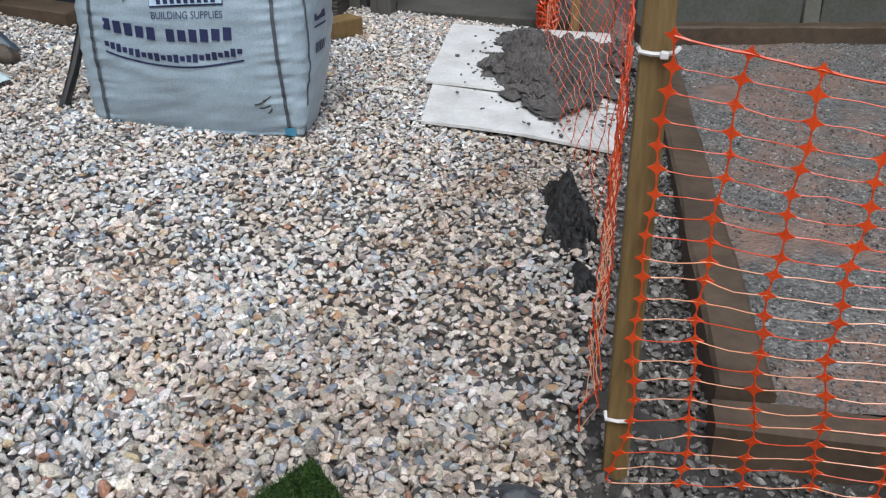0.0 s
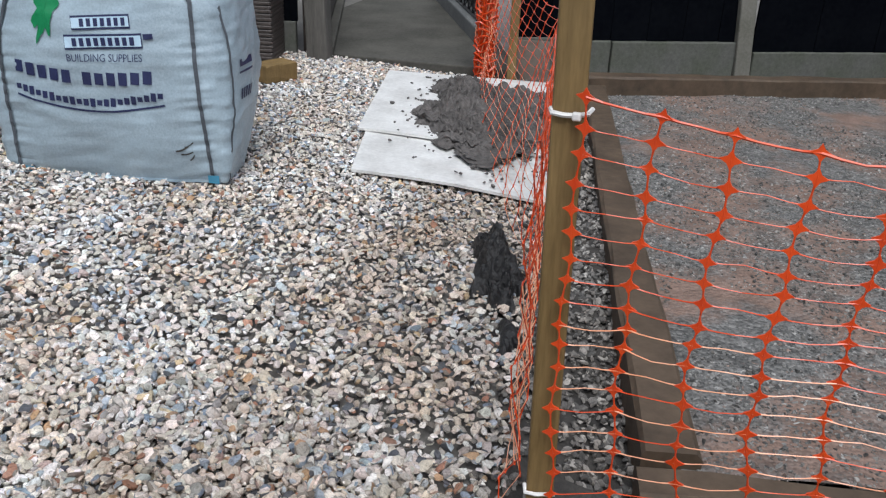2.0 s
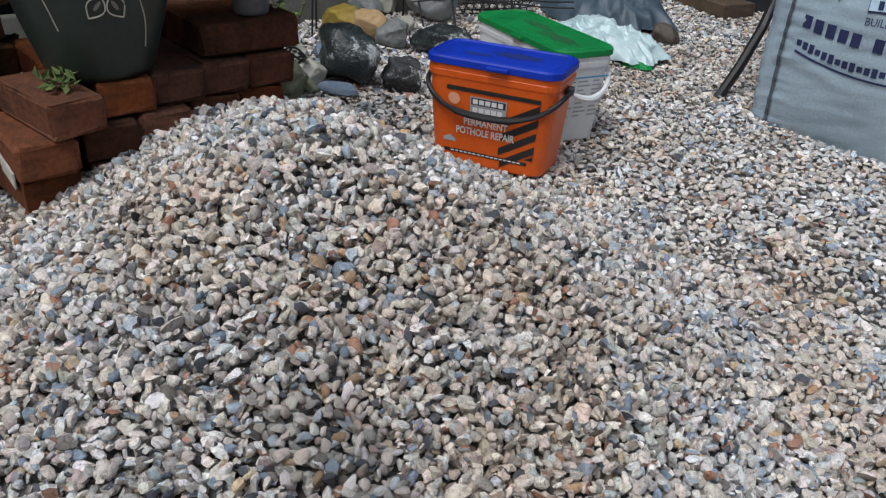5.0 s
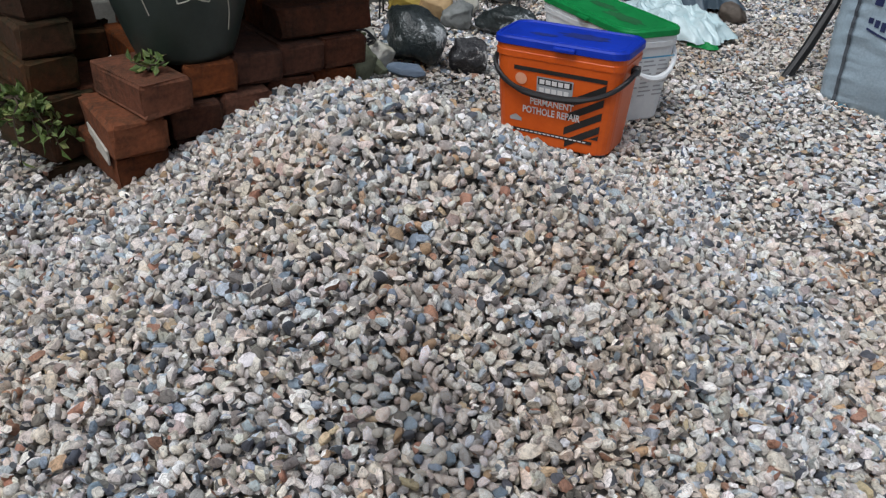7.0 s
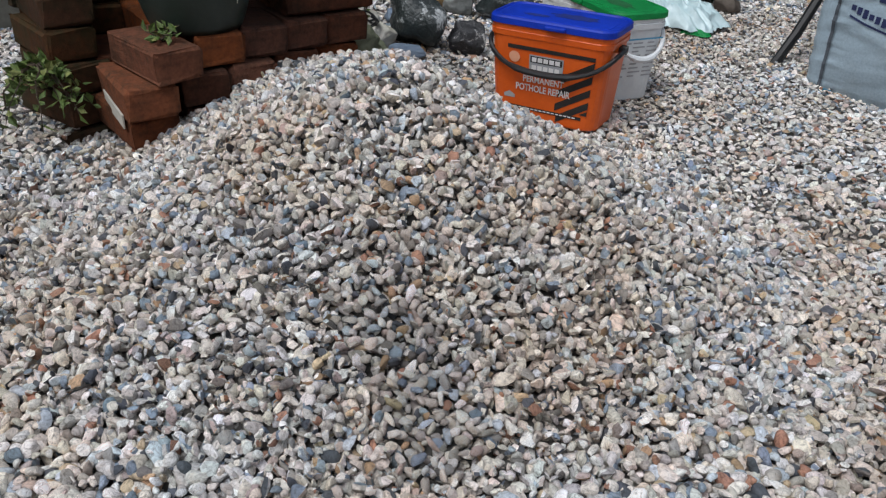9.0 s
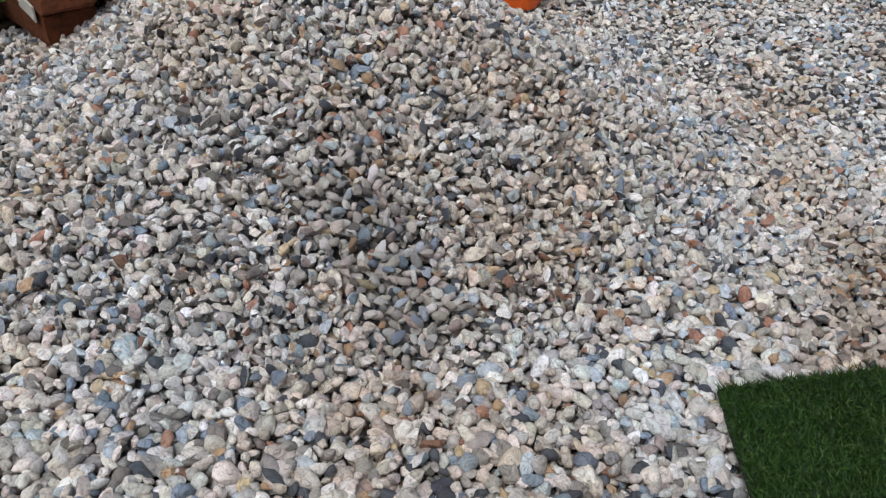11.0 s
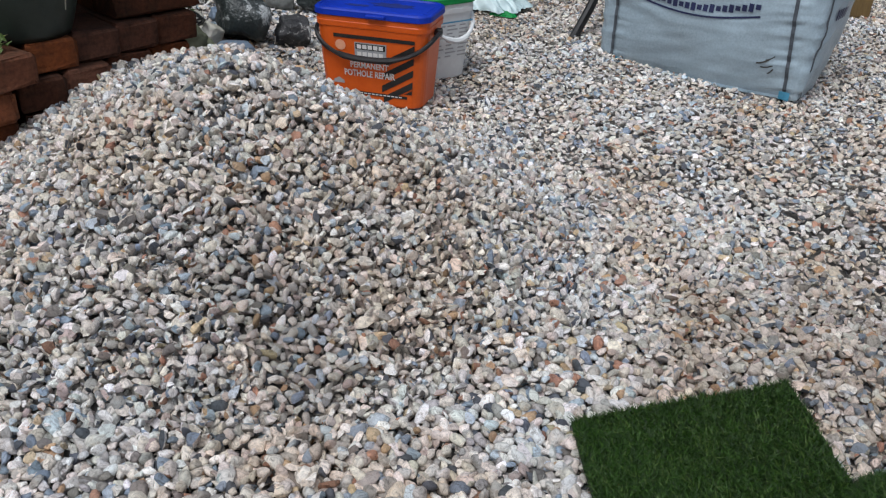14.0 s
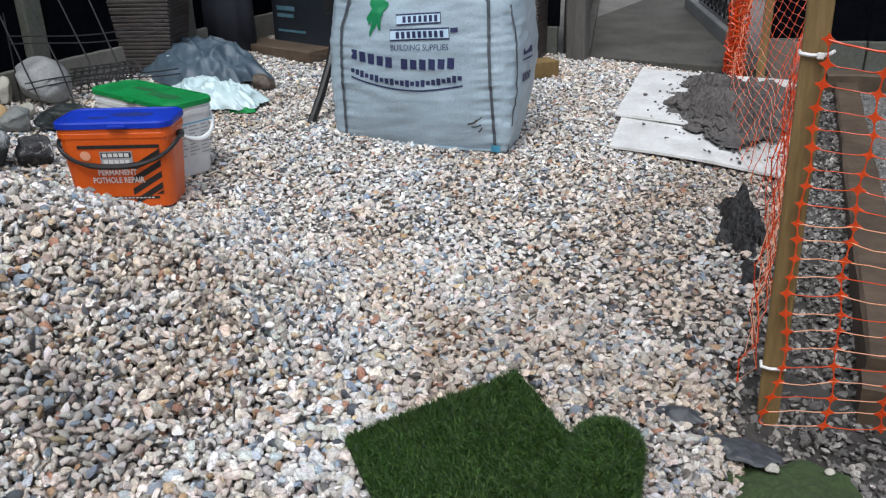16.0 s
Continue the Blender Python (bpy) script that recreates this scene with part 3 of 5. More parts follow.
tagged(part("slab_base", sheet(70, 70, bed), M_screed, smooth=True), "compacted grey aggregate base with pinkish dusty patches", "aggregate base", kind="structure")
pb = np.array([bed(a, b)[:2] for a, b in rng.uniform(0, 1, (70000, 2)) * np.array([0.55, 1.0])])
keep = np.array([noise.noise((x * 2.6, y * 2.6, 1.0)) + 0.5 * noise.noise((x * 7, y * 7, 5.0)) > -0.30 + 0.25 * (i % 3 == 0) for i, (x, y) in enumerate(pb)])
M_agg = pebble("grey_aggregate", [(0.0, (0.13, 0.128, 0.122)), (0.25, (0.22, 0.215, 0.205)), (0.5, (0.065, 0.065, 0.063)), (0.68, (0.36, 0.354, 0.34)), (0.82, (0.17, 0.162, 0.15)), (0.94, (0.27, 0.20, 0.17))], 0.7)


def bed_height(x, y):
    return -0.038 - 0.012 * x + 0.012 * noise.noise((x * 2.2, y * 2.2, 3)) + 0.006 * noise.noise((x * 9, y * 9, 7))


tagged(scatter("loose_aggregate", pb[keep], 0, M_agg, rng, (0.003, 0.0105), (-0.003, 0.003), 0.5, bed_height), "loose grey crushed stone on the slab base", "aggregate", kind="stuff")


# dark trench soil between the net and the slab, with chippings
def trench(u, v):
    y = -1.75 + 3.5 * v
    x0, x1 = net_line(y) - 0.03, (1.30 - 0.143 * (y + 0.86)) if y > -0.9 else 2.9
    x = x0 + (x1 - x0) * u
    return (x, y, slope(x, y) - 0.004 + 0.012 * noise.noise((x * 8, y * 8, 2)) - (0.006 if 0 < u < 1 else 0.018))


tagged(part("trench_soil", sheet(40, 90, trench), M_soil, smooth=True), "dark damp soil strip along the timber edging", "soil", kind="structure")
pt = []
for a, b in rng.uniform(0, 1, (9000, 2)):
    q = trench(a, b)
    if rng.uniform() < 0.75 - 0.35 * (q[0] < net_line(q[1])):
        pt.append(q[:2])
tagged(scatter("soil_chippings", np.array(pt), 1, M_chips, rng, (0.005, 0.014), (-0.012, 0.002), 0.5, slope), "dark soiled chippings and crumbs of clay", "chippings", kind="stuff")
pc = np.column_stack([rng.uniform(1.0, 1.85, 3500), rng.uniform(-1.8, -0.93, 3500)])
tagged(scatter("soil_chippings", pc[pc[:, 0] > 1.0 + 0.25 * np.maximum(0, -1.3 - pc[:, 1])], 1, M_chips, rng, (0.004, 0.013), (-0.014, 0.0), 0.5, slope), "dark soiled chippings under the net", "chippings", kind="stuff")
pr = jittered(1.02, 1.5, -1.75, -1.15, 0.03, rng)
tagged(scatter("stray_gravel", pr[rng.uniform(size=len(pr)) < 0.5], 2, M_gravel, rng), "pale gravel strewn over dark soil", "gravel", kind="stuff")

# ---- barrier net on timber posts ----


def timber_post(x, y, z, h, w, label, lean=0):
    ob = new("net_post", finish(box(w, w, h + 0.25, (0, 0, -0.25), 0.004, cuts=2), "net_post", M_timber))
    ob.matrix_world = pose(x, y, z, 0, lean, 8)
    return tagged(ob, label, "post", "net posts")


timber_post(1.105, -1.046, -0.10, 1.20, 0.040, "square treated timber post holding orange barrier net", -1.6)
timber_post(0.56, 1.66, -0.03, 1.1, 0.04, "thin brown timber post with orange net tied on")
timber_post(2.75, -1.22, -0.13, 1.15, 0.043, "square treated timber post at the end of the net")
def net_strip(parent, at, cols, rows, knot=0.0092, strand=0.00095, pale=0.5):
    """Woven plastic net: knots where the strands cross, drawn-out strands between."""
    kn, st, ps = bmesh.new(), bmesh.new(), bmesh.new()
    for c in range(cols):
        for r in range(rows):
            p = at(c, r)
            up = (at(c, max(r - 1, 0)) - at(c, min(r + 1, rows - 1))).normalized()
            al = (at(min(c + 1, cols - 1), r) - at(max(c - 1, 0), r)).normalized()
            nr = al.cross(up).normalized()
            k = knot * random.uniform(0.85, 1.15)
            outline = [up * k * 1.15, (up + al) * k * 0.42, al * k * 1.25, (al - up) * k * 0.42, -up * k * 1.15, (-up - al) * k * 0.42, -al * k * 1.25, (up - al) * k * 0.42]
            f = [kn.verts.new(p + o + nr * 0.0012) for o in outline]
            b = [kn.verts.new(p + o - nr * 0.0012) for o in outline]
            kn.faces.new(f)
            kn.faces.new(b[::-1])
            for i in range(8):
                kn.faces.new((f[i], b[i], b[(i + 1) % 8], f[(i + 1) % 8]))
            if c + 1 < cols:
                q = at(c + 1, r)
                m = (p + q) / 2 + Vector((random.uniform(-0.003, 0.003), random.uniform(-0.006, 0.006), random.uniform(-0.006, 0.002)))
                pts = [p, p.lerp(m, 0.45) + Vector((0, 0, -0.001)), m, m.lerp(q, 0.55) + Vector((0, 0, -0.001)), q]
                rad = strand * (1.7 if r == 0 else 0.8 if r < 7 else 1.0)
                # lower strands take the colour with the painted sheen
                tube(pts, [rad * 1.6, rad, rad * 0.9, rad, rad * 1.6], 4, ps if random.random() < pale * 1.5 and r > 8 else st)
            if r + 1 < rows:
                tube([p, (p + at(c, r + 1)) / 2, at(c, r + 1)], [strand * 2.0, strand * 1.1, strand * 2.0], 4, st)
    tagged(part("knot_lattice", kn, M_net, parent), kind="stuff")
    tagged(part("strand_lattice", st, M_net, parent), kind="stuff")
    tagged(part("stretched_sheen_lattice", ps, M_net_pale, parent, "stretched orange strands coloured pale for their sheen"), kind="stuff")


net_a = thing("barrier_net", None, "orange plastic barrier net stretched from a timber post", "barrier net", "barrier nets")


def front_net(c, r):
    """Hung from the tie at the post, sagging along the top, trodden down at the foot of the post."""
    f = r / 21
    head = float(np.interp(c, [0, 1, 2, 3, 5, 17], [0.622, 0.612, 0.602, 0.594, 0.588, 0.575]))
    foot = float(np.interp(c, [0, 1, 3, 6, 17], [-0.085, -0.045, 0.020, 0.055, 0.060])) - 0.010
    z = head + (foot - head) * (f + 0.006 * math.sin(f * 9.0) + 0.003 * math.sin(r * 2.3 + c))
    bow = 0.012 * math.sin(c * 1.7 + 0.4) * math.sin(f * 3.1) - 0.012 * math.sin(f * 3.1) * min(1, c / 3)
    x = 1.108 + 0.086 * c + 0.014 * ease(0.55, 0.85, f) - 0.030 * ease(0.84, 1.0, f) * (c < 1) + 0.003 * math.sin(r * 1.3 + c * 2.1) - 0.012 * math.sin(f * 3.14) * min(1, c / 3)
    return Vector((x, -1.085 - 0.009 * c + bow, z))


net_strip(net_a, front_net, 18, 22)
net_b = thing("barrier_net", None, "crumpled orange barrier net beside the mortar board", "barrier net", "barrier nets")


def side_net(c, r):
    """From the corner post back to the far post, sagging and gathered."""
    f = r / 20
    s = c / 26
    y = -1.03 + 2.68 * s
    x = net_line(y) + 0.015
    sag = math.sin(min(max((s - 0.28) / 0.72, 0), 1) * math.pi)
    far = 1 - s
    x += (0.02 + 0.05 * f) * math.sin(c * 2.3 + r * 0.9) * 0.25 * far * far - 0.15 * sag * f + 0.03 * sag * (1 - f)
    topz = 0.60 * far ** 0.6 + 0.50 * s - 0.16 * sag
    return Vector((x, y + 0.012 * math.sin(r * 1.1 + c), slope(x, y) + 0.01 + 0.03 * sag + topz * (1 - f) + 0.004 * math.sin(c * 1.9 + r * 2.7)))


net_strip(net_b, side_net, 27, 21, 0.0042, 0.00080, 0.66)
roll = thing("net_roll", pose(0.43, 1.68, -0.02), "tall bunched roll of orange barrier net", "net roll")
for k in range(34):
    a0 = random.uniform(0, 6.28)
    rr = random.uniform(0.012, 0.05)
    pts = [(rr * math.cos(a0 + z * 3 + k) + 0.008 * math.sin(z * 40 + k), rr * math.sin(a0 + z * 3 + k), z) for z in np.linspace(0.0, 0.85, 22)]
    part("net_fold", tube(pts, 0.0032, 4), M_net if k % 4 else M_net_pale, roll)
for k in range(30):
    z = 0.02 + 0.028 * k
    pts = [((0.045 + 0.010 * math.sin(5 * a + k)) * math.cos(a), (0.045 + 0.010 * math.cos(4 * a + k)) * math.sin(a), z + 0.012 * math.sin(3 * a + k)) for a in np.linspace(0, 6.2, 16)]
    part("net_band", tube(pts, 0.0045, 4), M_net, roll)
tie = thing("cable_tie", None, "white plastic cable tie round the net post", "cable tie", "cable ties")
part("strap", tube([(1.0655, -1.060, 0.598), (1.0685, -1.0755, 0.597), (1.082, -1.0745, 0.595), (1.098, -1.0725, 0.595), (1.1115, -1.070, 0.598), (1.1145, -1.050, 0.599)], 0.0032, 6), M_print_white, tie)
part("head", box(0.011, 0.008, 0.010, (1.099, -1.0775, 0.5905), 0.002), M_print_white, tie)
tie2 = thing("cable_tie", None, "white plastic cable tie low on the net post", "cable tie", "cable ties")
part("strap", tube([(1.0805, -1.062, 0.028), (1.0835, -1.0755, 0.024), (1.10, -1.0735, 0.022), (1.1265, -1.070, 0.026)], 0.0032, 6), M_print_white, tie2)

# ---- boards with mortar ----


def plate(name, corners, z, t, label, cat, material):
    bm = bmesh.new()
    n = 24

    def fn(u, v):
        a = Vector(corners[0]).lerp(Vector(corners[1]), v)
        b = Vector(corners[3]).lerp(Vector(corners[2]), v)
        q = a.lerp(b, u)
        return (q.x, q.y, slope(q.x, q.y) + z + 0.008 * math.sin(u * 3.1) * v + 0.003 * noise.noise((q.x * 4, q.y * 4, z)))
    sheet(n, n, fn, bm)
    thicken(bm, t)
    return tagged(part(name, bm, material), label, cat, "boards under the mortar")


plate("mixing_board", ((0.047, 1.455), (0.211, 0.60), (0.93, 0.62), (0.72, 1.66)), 0.028, 0.009, "white-faced board lying on gravel, splashed with mortar", "board", M_board)
plate("mixing_board", ((0.225, 0.66), (0.323, 0.232), (0.93, 0.235), (0.93, 0.64)), 0.018, 0.009, "white-faced board spotted with mortar lumps", "board", M_board)


def mound(cx, cy, rx, ry, h, turn, z, seed, rough=0.3, n=56):
    bm = bmesh.new()
    c = bm.verts.new((cx, cy, slope(cx, cy) + z + h))
    rings = []
    for j in range(1, n // 2 + 1):
        f = j / (n // 2)
        ring = []
        for k in range(n):
            a = 2 * math.pi * k / n
            e = 1 + rough * noise.noise((math.cos(a) * 1.3, math.sin(a) * 1.3, seed)) + 0.30 * f ** 3 * noise.noise((math.cos(a) * 4, math.sin(a) * 4, seed))
            lx, ly = rx * f * e * math.cos(a), ry * f * e * math.sin(a)
            x = cx + lx * math.cos(turn) - ly * math.sin(turn)
            y = cy + lx * math.sin(turn) + ly * math.cos(turn)
            wob = min(rx, ry) * 0.16 * f
            x, y = x + wob * noise.noise((x * 22, y * 22, seed + 11)) + 0.4 * wob * noise.noise((x * 60, y * 60, seed + 13)), y + wob * noise.noise((x * 22, y * 22, seed + 17)) + 0.4 * wob * noise.noise((x * 60, y * 60, seed + 19))
            b = h * (1 - f ** 2.2)
            b += (1 - f ** 6) * h * (0.6 * noise.noise((x * 14, y * 14, seed)) + 0.42 * noise.noise((x * 34, y * 34, seed + 2)) + 0.22 * noise.noise((x * 80, y * 80, seed + 5)))
            ring.append(bm.verts.new((x, y, slope(cx, cy) + z + max(b, -0.004))))
        rings.append(ring)
    for k in range(n):
        bm.faces.new((c, rings[0][k], rings[0][(k + 1) % n]))
    for a, b in zip(rings, rings[1:]):
        for k in range(n):
            bm.faces.new((a[k], b[k], b[(k + 1) % n], a[(k + 1) % n]))
    return bm


tagged(part("mortar_heap", mound(0.62, 0.92, 0.295, 0.50, 0.075, 0.33, 0.034, 2.0, 0.7, 190), M_mud), "heap of wet grey mortar spread on white boards", "mortar")
crumbs = []
for k in range(420):
    a = random.uniform(0, 6.28)
    d = 0.80 + abs(random.gauss(0, 0.28))
    lx, ly = 0.28 * d * math.cos(a), 0.50 * d * math.sin(a)
    crumbs.append((0.63 + lx * 0.94 - ly * 0.34, 0.96 + lx * 0.34 + ly * 0.94))
tagged(scatter("mortar_crumbs", np.array([c for c in crumbs if 0.25 < c[1] < 1.45 and c[0] > 0.20]), 1, M_mud, rng, (0.0025, 0.013), (0.030, 0.037), 0.2, slope), "crumbs of grey mortar on the boards", "mortar", kind="stuff")
tagged(part("clay_lump", mound(0.868, -0.25, 0.070, 0.19, 0.085, 0.25, -0.006, 5.0, 0.8, 80), M_clay), "black wet lump of clay on gravel", "clay lump", "clay lumps")
tagged(part("clay_lump", mound(0.965, -0.55, 0.035, 0.08, 0.03, 0.2, -0.006, 8.0, 0.8, 50), M_clay), "low dark smear of clay on gravel", "clay lump", "clay lumps")
tagged(part("slate_piece", mound(1.085, -1.222, 0.080, 0.034, 0.012, 0.1, 0.016, 3.0, 0.5, 40), M_slate), "flat black slate piece on soil", "slate", "slates")
tagged(part("slate_piece", mound(0.985, -1.235, 0.05, 0.020, 0.012, 0.1, 0.006, 6.0, 0.5, 30), M_slate), "small black slate piece among gravel", "slate", "slates")
tagged(part("mossy_mat", mound(1.185, -1.275, 0.125, 0.095, 0.022, 0.2, 0.004, 4.0, 0.4, 60), M_moss), "mossy green mat lying on dark soil", "mat")

# ---- artificial turf offcut ----
turf = thing("turf_offcut", None, "bright green artificial turf offcut with a curled edge", "artificial turf")


def turf_at(u, v):
    """u across to the curled edge, v towards the camera's side."""
    a = Vector((0.535, -1.625)).lerp(Vector((0.79, -1.83)), v)
    b = Vector((0.685, -1.29)).lerp(Vector((1.05, -1.58)), v)
    q = a.lerp(b, u)
    z = 0.013 + 0.008 * noise.noise((q.x * 6, q.y * 6, 1))
    return Vector((q.x, q.y, slope(q.x, q.y) + z))


def flap_at(u, v):
    """The curled-over lobe lying beside it."""
    ax = Vector((0.90, -1.375)).lerp(Vector((0.985, -1.75)), v)
    w = 0.050 * (1 - 0.9 * (1 - min(v / 0.10, 1)) ** 2)
    a = math.pi * (0.02 + 0.96 * u)
    return Vector((ax.x - w * math.cos(a), ax.y - 0.25 * w * math.cos(a), slope(ax.x, ax.y) + 0.012 + 0.055 * math.sin(a) * (0.4 + 0.6 * min(v / 0.12, 1))))


for nm, fn in (("mat", turf_at), ("curled_flap", flap_at)):
    part(nm, thicken(sheet(24, 24, fn), 0.006), M_turf_back, turf, smooth=True)


def blades(name, fn, count, length):
    pos, faces = [], []
    for k in range(count):
        u0, v0 = random.random(), random.random()
        p0 = fn(u0, v0)
        du, dv = fn(min(u0 + 0.01, 1), v0) - fn(max(u0 - 0.01, 0), v0), fn(u0, min(v0 + 0.01, 1)) - fn(u0, max(v0 - 0.01, 0))
        nr = du.cross(dv).normalized()
        nr = nr if nr.z >= 0 else -nr
        a = random.uniform(0, 6.28)
        side_v = Vector((math.cos(a), math.sin(a), 0)) * 0.0011
        lean = nr + Vector((random.gauss(-0.25, 0.45), random.gauss(-0.15, 0.45), 0))
        h = length * random.uniform(0.6, 1.2)
        tip = p0 + lean.normalized() * h
        mid_p = p0 + nr * h * 0.5
        i = len(pos)
        pos += [p0 - side_v, p0 + side_v, mid_p + side_v * 0.9, mid_p - side_v * 0.9, tip]
        faces += [(i, i + 1, i + 2, i + 3), (i + 3, i + 2, i + 4)]
    me = bpy.data.meshes.new(name)
    me.from_pydata(pos, [], faces)
    me.materials.append(M_grass)
    ob = new(name, me)
    ob.parent = turf
    return tagged(ob, kind="stuff")


blades("artificial_grass", turf_at, 42000, 0.019)
blades("flap_grass", flap_at, 18000, 0.018)

# ---- bulk bag ----
bag = thing("bulk_bag", pose(-0.320, 0.205, 0.010, 0, 0, 10.5), "full white woven bulk bag with blue printing", "bulk bag")


def bag_half(z):
    return float(np.interp(z, [0, 0.03, 0.10, 0.2, 0.35, 0.5, 0.62, 0.72], [0.316, 0.326, 0.342, 0.355, 0.358, 0.340, 0.300, 0.25]))


def bag_power(z):
    return float(np.interp(z, [0, 0.05, 0.12, 0.4, 0.72], [9, 6, 4.4, 3.5, 3.0]))


def bag_back(z):
    """Depth of the bag, drawn in at the foot."""
    return float(np.interp(z, [0, 0.06, 0.15, 0.30, 0.72], [0.30, 0.38, 0.50, 0.62, 0.68]))


def bag_wrinkle(w, z, side):
    """Creases of the cloth, strongest along the seams."""
    seam = math.exp(-((abs(w) - 0.265) / 0.05) ** 2)
    c = 0.005 * noise.noise((w * 5, z * 9, side)) + 0.0026 * noise.noise((w * 9 + z * 14, z * 40 - w * 8, side + 3))
    c += 0.006 * seam * noise.noise((w * 10, z * 70, side + 9))
    c += 0.006 * (1 - abs(noise.noise((w * 5 + z * 9, z * 12 - w * 6, side + 5)))) - 0.004
    return c - 0.006 * seam


def bag_face(x, z, off=0.0, side=0):
    """Front (side 0) or the side towards the path (side 1) of the bag."""
    a, pw = bag_half(z), bag_power(z)
    d = a * max(0.0, 1 - min(1, abs(x) / a) ** pw) ** (1 / pw)
    lift = bag_wrinkle(x, z, side) + off
    if side == 0:
        return Vector((x, (a - d) * bag_back(z) - a - lift, z))
    d += lift
    return Vector((d, (x + a) * bag_back(z) - a, z))


def bag_ring(z, n=160):
    out = []
    a, pw = bag_half(z), bag_power(z)
    for k in range(n):
        t = 2 * math.pi * (k + 0.5) / n
        c, s = math.cos(t), math.sin(t)
        r = a / (abs(c) ** pw + abs(s) ** pw) ** (1 / pw)
        x, y = r * c, r * s
        side = 0 if y < 0 and abs(y) >= abs(x) else 1
        w = x if side == 0 else y
        d = bag_wrinkle(w, z, side)
        y = (y + a) * bag_back(z) - a
        out.append((x, y - d, z) if side == 0 else (x + math.copysign(d, x), y, z))
    return out


skin = loft([bag_ring(z) for z in np.linspace(0.0, 0.72, 110)])
part("sack", skin, M_bag, bag, smooth=True)


def decal(pts, width, material, name, parent, fn, off=0.0026):
    """A flat band along (x, z) points on the cloth."""
    bm = bmesh.new()
    rows = []
    for i, (x, z) in enumerate(pts):
        x2, z2 = pts[min(i + 1, len(pts) - 1)]
        x1, z1 = pts[max(i - 1, 0)]
        d = Vector((x2 - x1, z2 - z1)).normalized()
        nx, nz = -d.y * width / 2, d.x * width / 2
        rows.append([bm.verts.new(fn(x + nx, z + nz, off)), bm.verts.new(fn(x - nx, z - nz, off))])
    for a, b in zip(rows, rows[1:]):
        bm.faces.new((a[0], a[1], b[1], b[0]))
    return part(name, bm, material, parent)


def line(x0, z0, x1, z1, n=14, sag=0.0):
    return [(x0 + (x1 - x0) * i / n, z0 + (z1 - z0) * i / n - sag * math.sin(math.pi * i / n)) for i in range(n + 1)]


front = lambda x, z, off: bag_face(x, z, off, 0)
flank = lambda x, z, off: bag_face(x, z, off, 1)
decal(line(0.284, 0.0, 0.255, 0.5, 30) + line(0.243, 0.52, 0.225, 0.68, 8), 0.010, M_web, "corner_webbing", bag, front, 0.006)
decal(line(-0.276, 0.0, -0.268, 0.40, 26) + line(-0.262, 0.42, -0.17, 0.66, 14), 0.011, M_web, "corner_webbing", bag, front, 0.006)
decal(line(-0.236, 0.0, -0.228, 0.66, 40), 0.009, M_web, "corner_webbing", bag, flank, 0.010)
decal(line(-0.285, 0.006, 0.285, 0.006, 40), 0.010, M_pale_print, "hem", bag, front, 0.004)
decal(line(0.268, 0.014, 0.298, 0.012, 4), 0.026, M_cyan, "corner_tape", bag, front, 0.008)
decal(line(-0.287, 0.016, -0.235, 0.014, 4), 0.020, M_cyan, "corner_tape", bag, front, 0.008)
# telephone number and address, as bars
for i in range(11):
    f = (i + (0.7 if i > 4 else 0)) / 10.7
    x, z = -0.215 + 0.355 * f, 0.318 - 0.016 * math.sin(math.pi * f) - 0.012 * f
    decal(line(x - 0.0118, z, x + 0.0118, z - 0.001, 3), 0.035 if i % 3 else 0.032, M_navy, "print_bar", bag, front)
for i in range(22):
    f = i / 21
    x, z = -0.225 + 0.395 * f, 0.262 - 0.030 * math.sin(math.pi * f) - 0.004 * f
    h = 0.016 + 0.005 * ((i * 7) % 3)
    decal(line(x - 0.0070, z, x + 0.0070, z - 0.0005, 2), h * 0.9, M_navy, "print_bar", bag, front)
decal(line(-0.232, 0.240, 0.180, 0.232, 24, 0.030), 0.0055, M_navy, "underline", bag, front)
# name panel as plain shapes, readable line below it
decal(line(-0.052, 0.438, 0.105, 0.450, 10), 0.036, M_navy, "name_panel", bag, front, 0.003)
decal(line(-0.050, 0.438, 0.103, 0.450, 10), 0.026, M_pale_print, "name_band", bag, front, 0.005)
for i in range(7):
    decal(line(-0.028 + 0.0185 * i, 0.4400 + 0.0014 * i, -0.017 + 0.0185 * i, 0.4408 + 0.0014 * i, 2), 0.020, M_navy, "name_block", bag, front, 0.0065)
decal(line(-0.075, 0.388, 0.135, 0.402, 10), 0.038, M_navy, "name_panel", bag, front, 0.003)
decal(line(-0.073, 0.388, 0.133, 0.402, 10), 0.028, M_pale_print, "name_band", bag, front, 0.005)
for i in range(9):
    decal(line(-0.052 + 0.0195 * i, 0.3895 + 0.0013 * i, -0.040 + 0.0195 * i, 0.3903 + 0.0013 * i, 2), 0.021, M_navy, "name_block", bag, front, 0.0065)
decal(line(0.138, 0.412, 0.163, 0.414, 4), 0.014, M_navy, "name_block", bag, front, 0.004)
lettering("BUILDING SUPPLIES", 0.020, M_navy, "printed_line", bag, lambda x, z: bag_face(x + 0.03, z + 0.352 + 0.05 * x, 0.0045), 0.0, 0.0, 0.205)


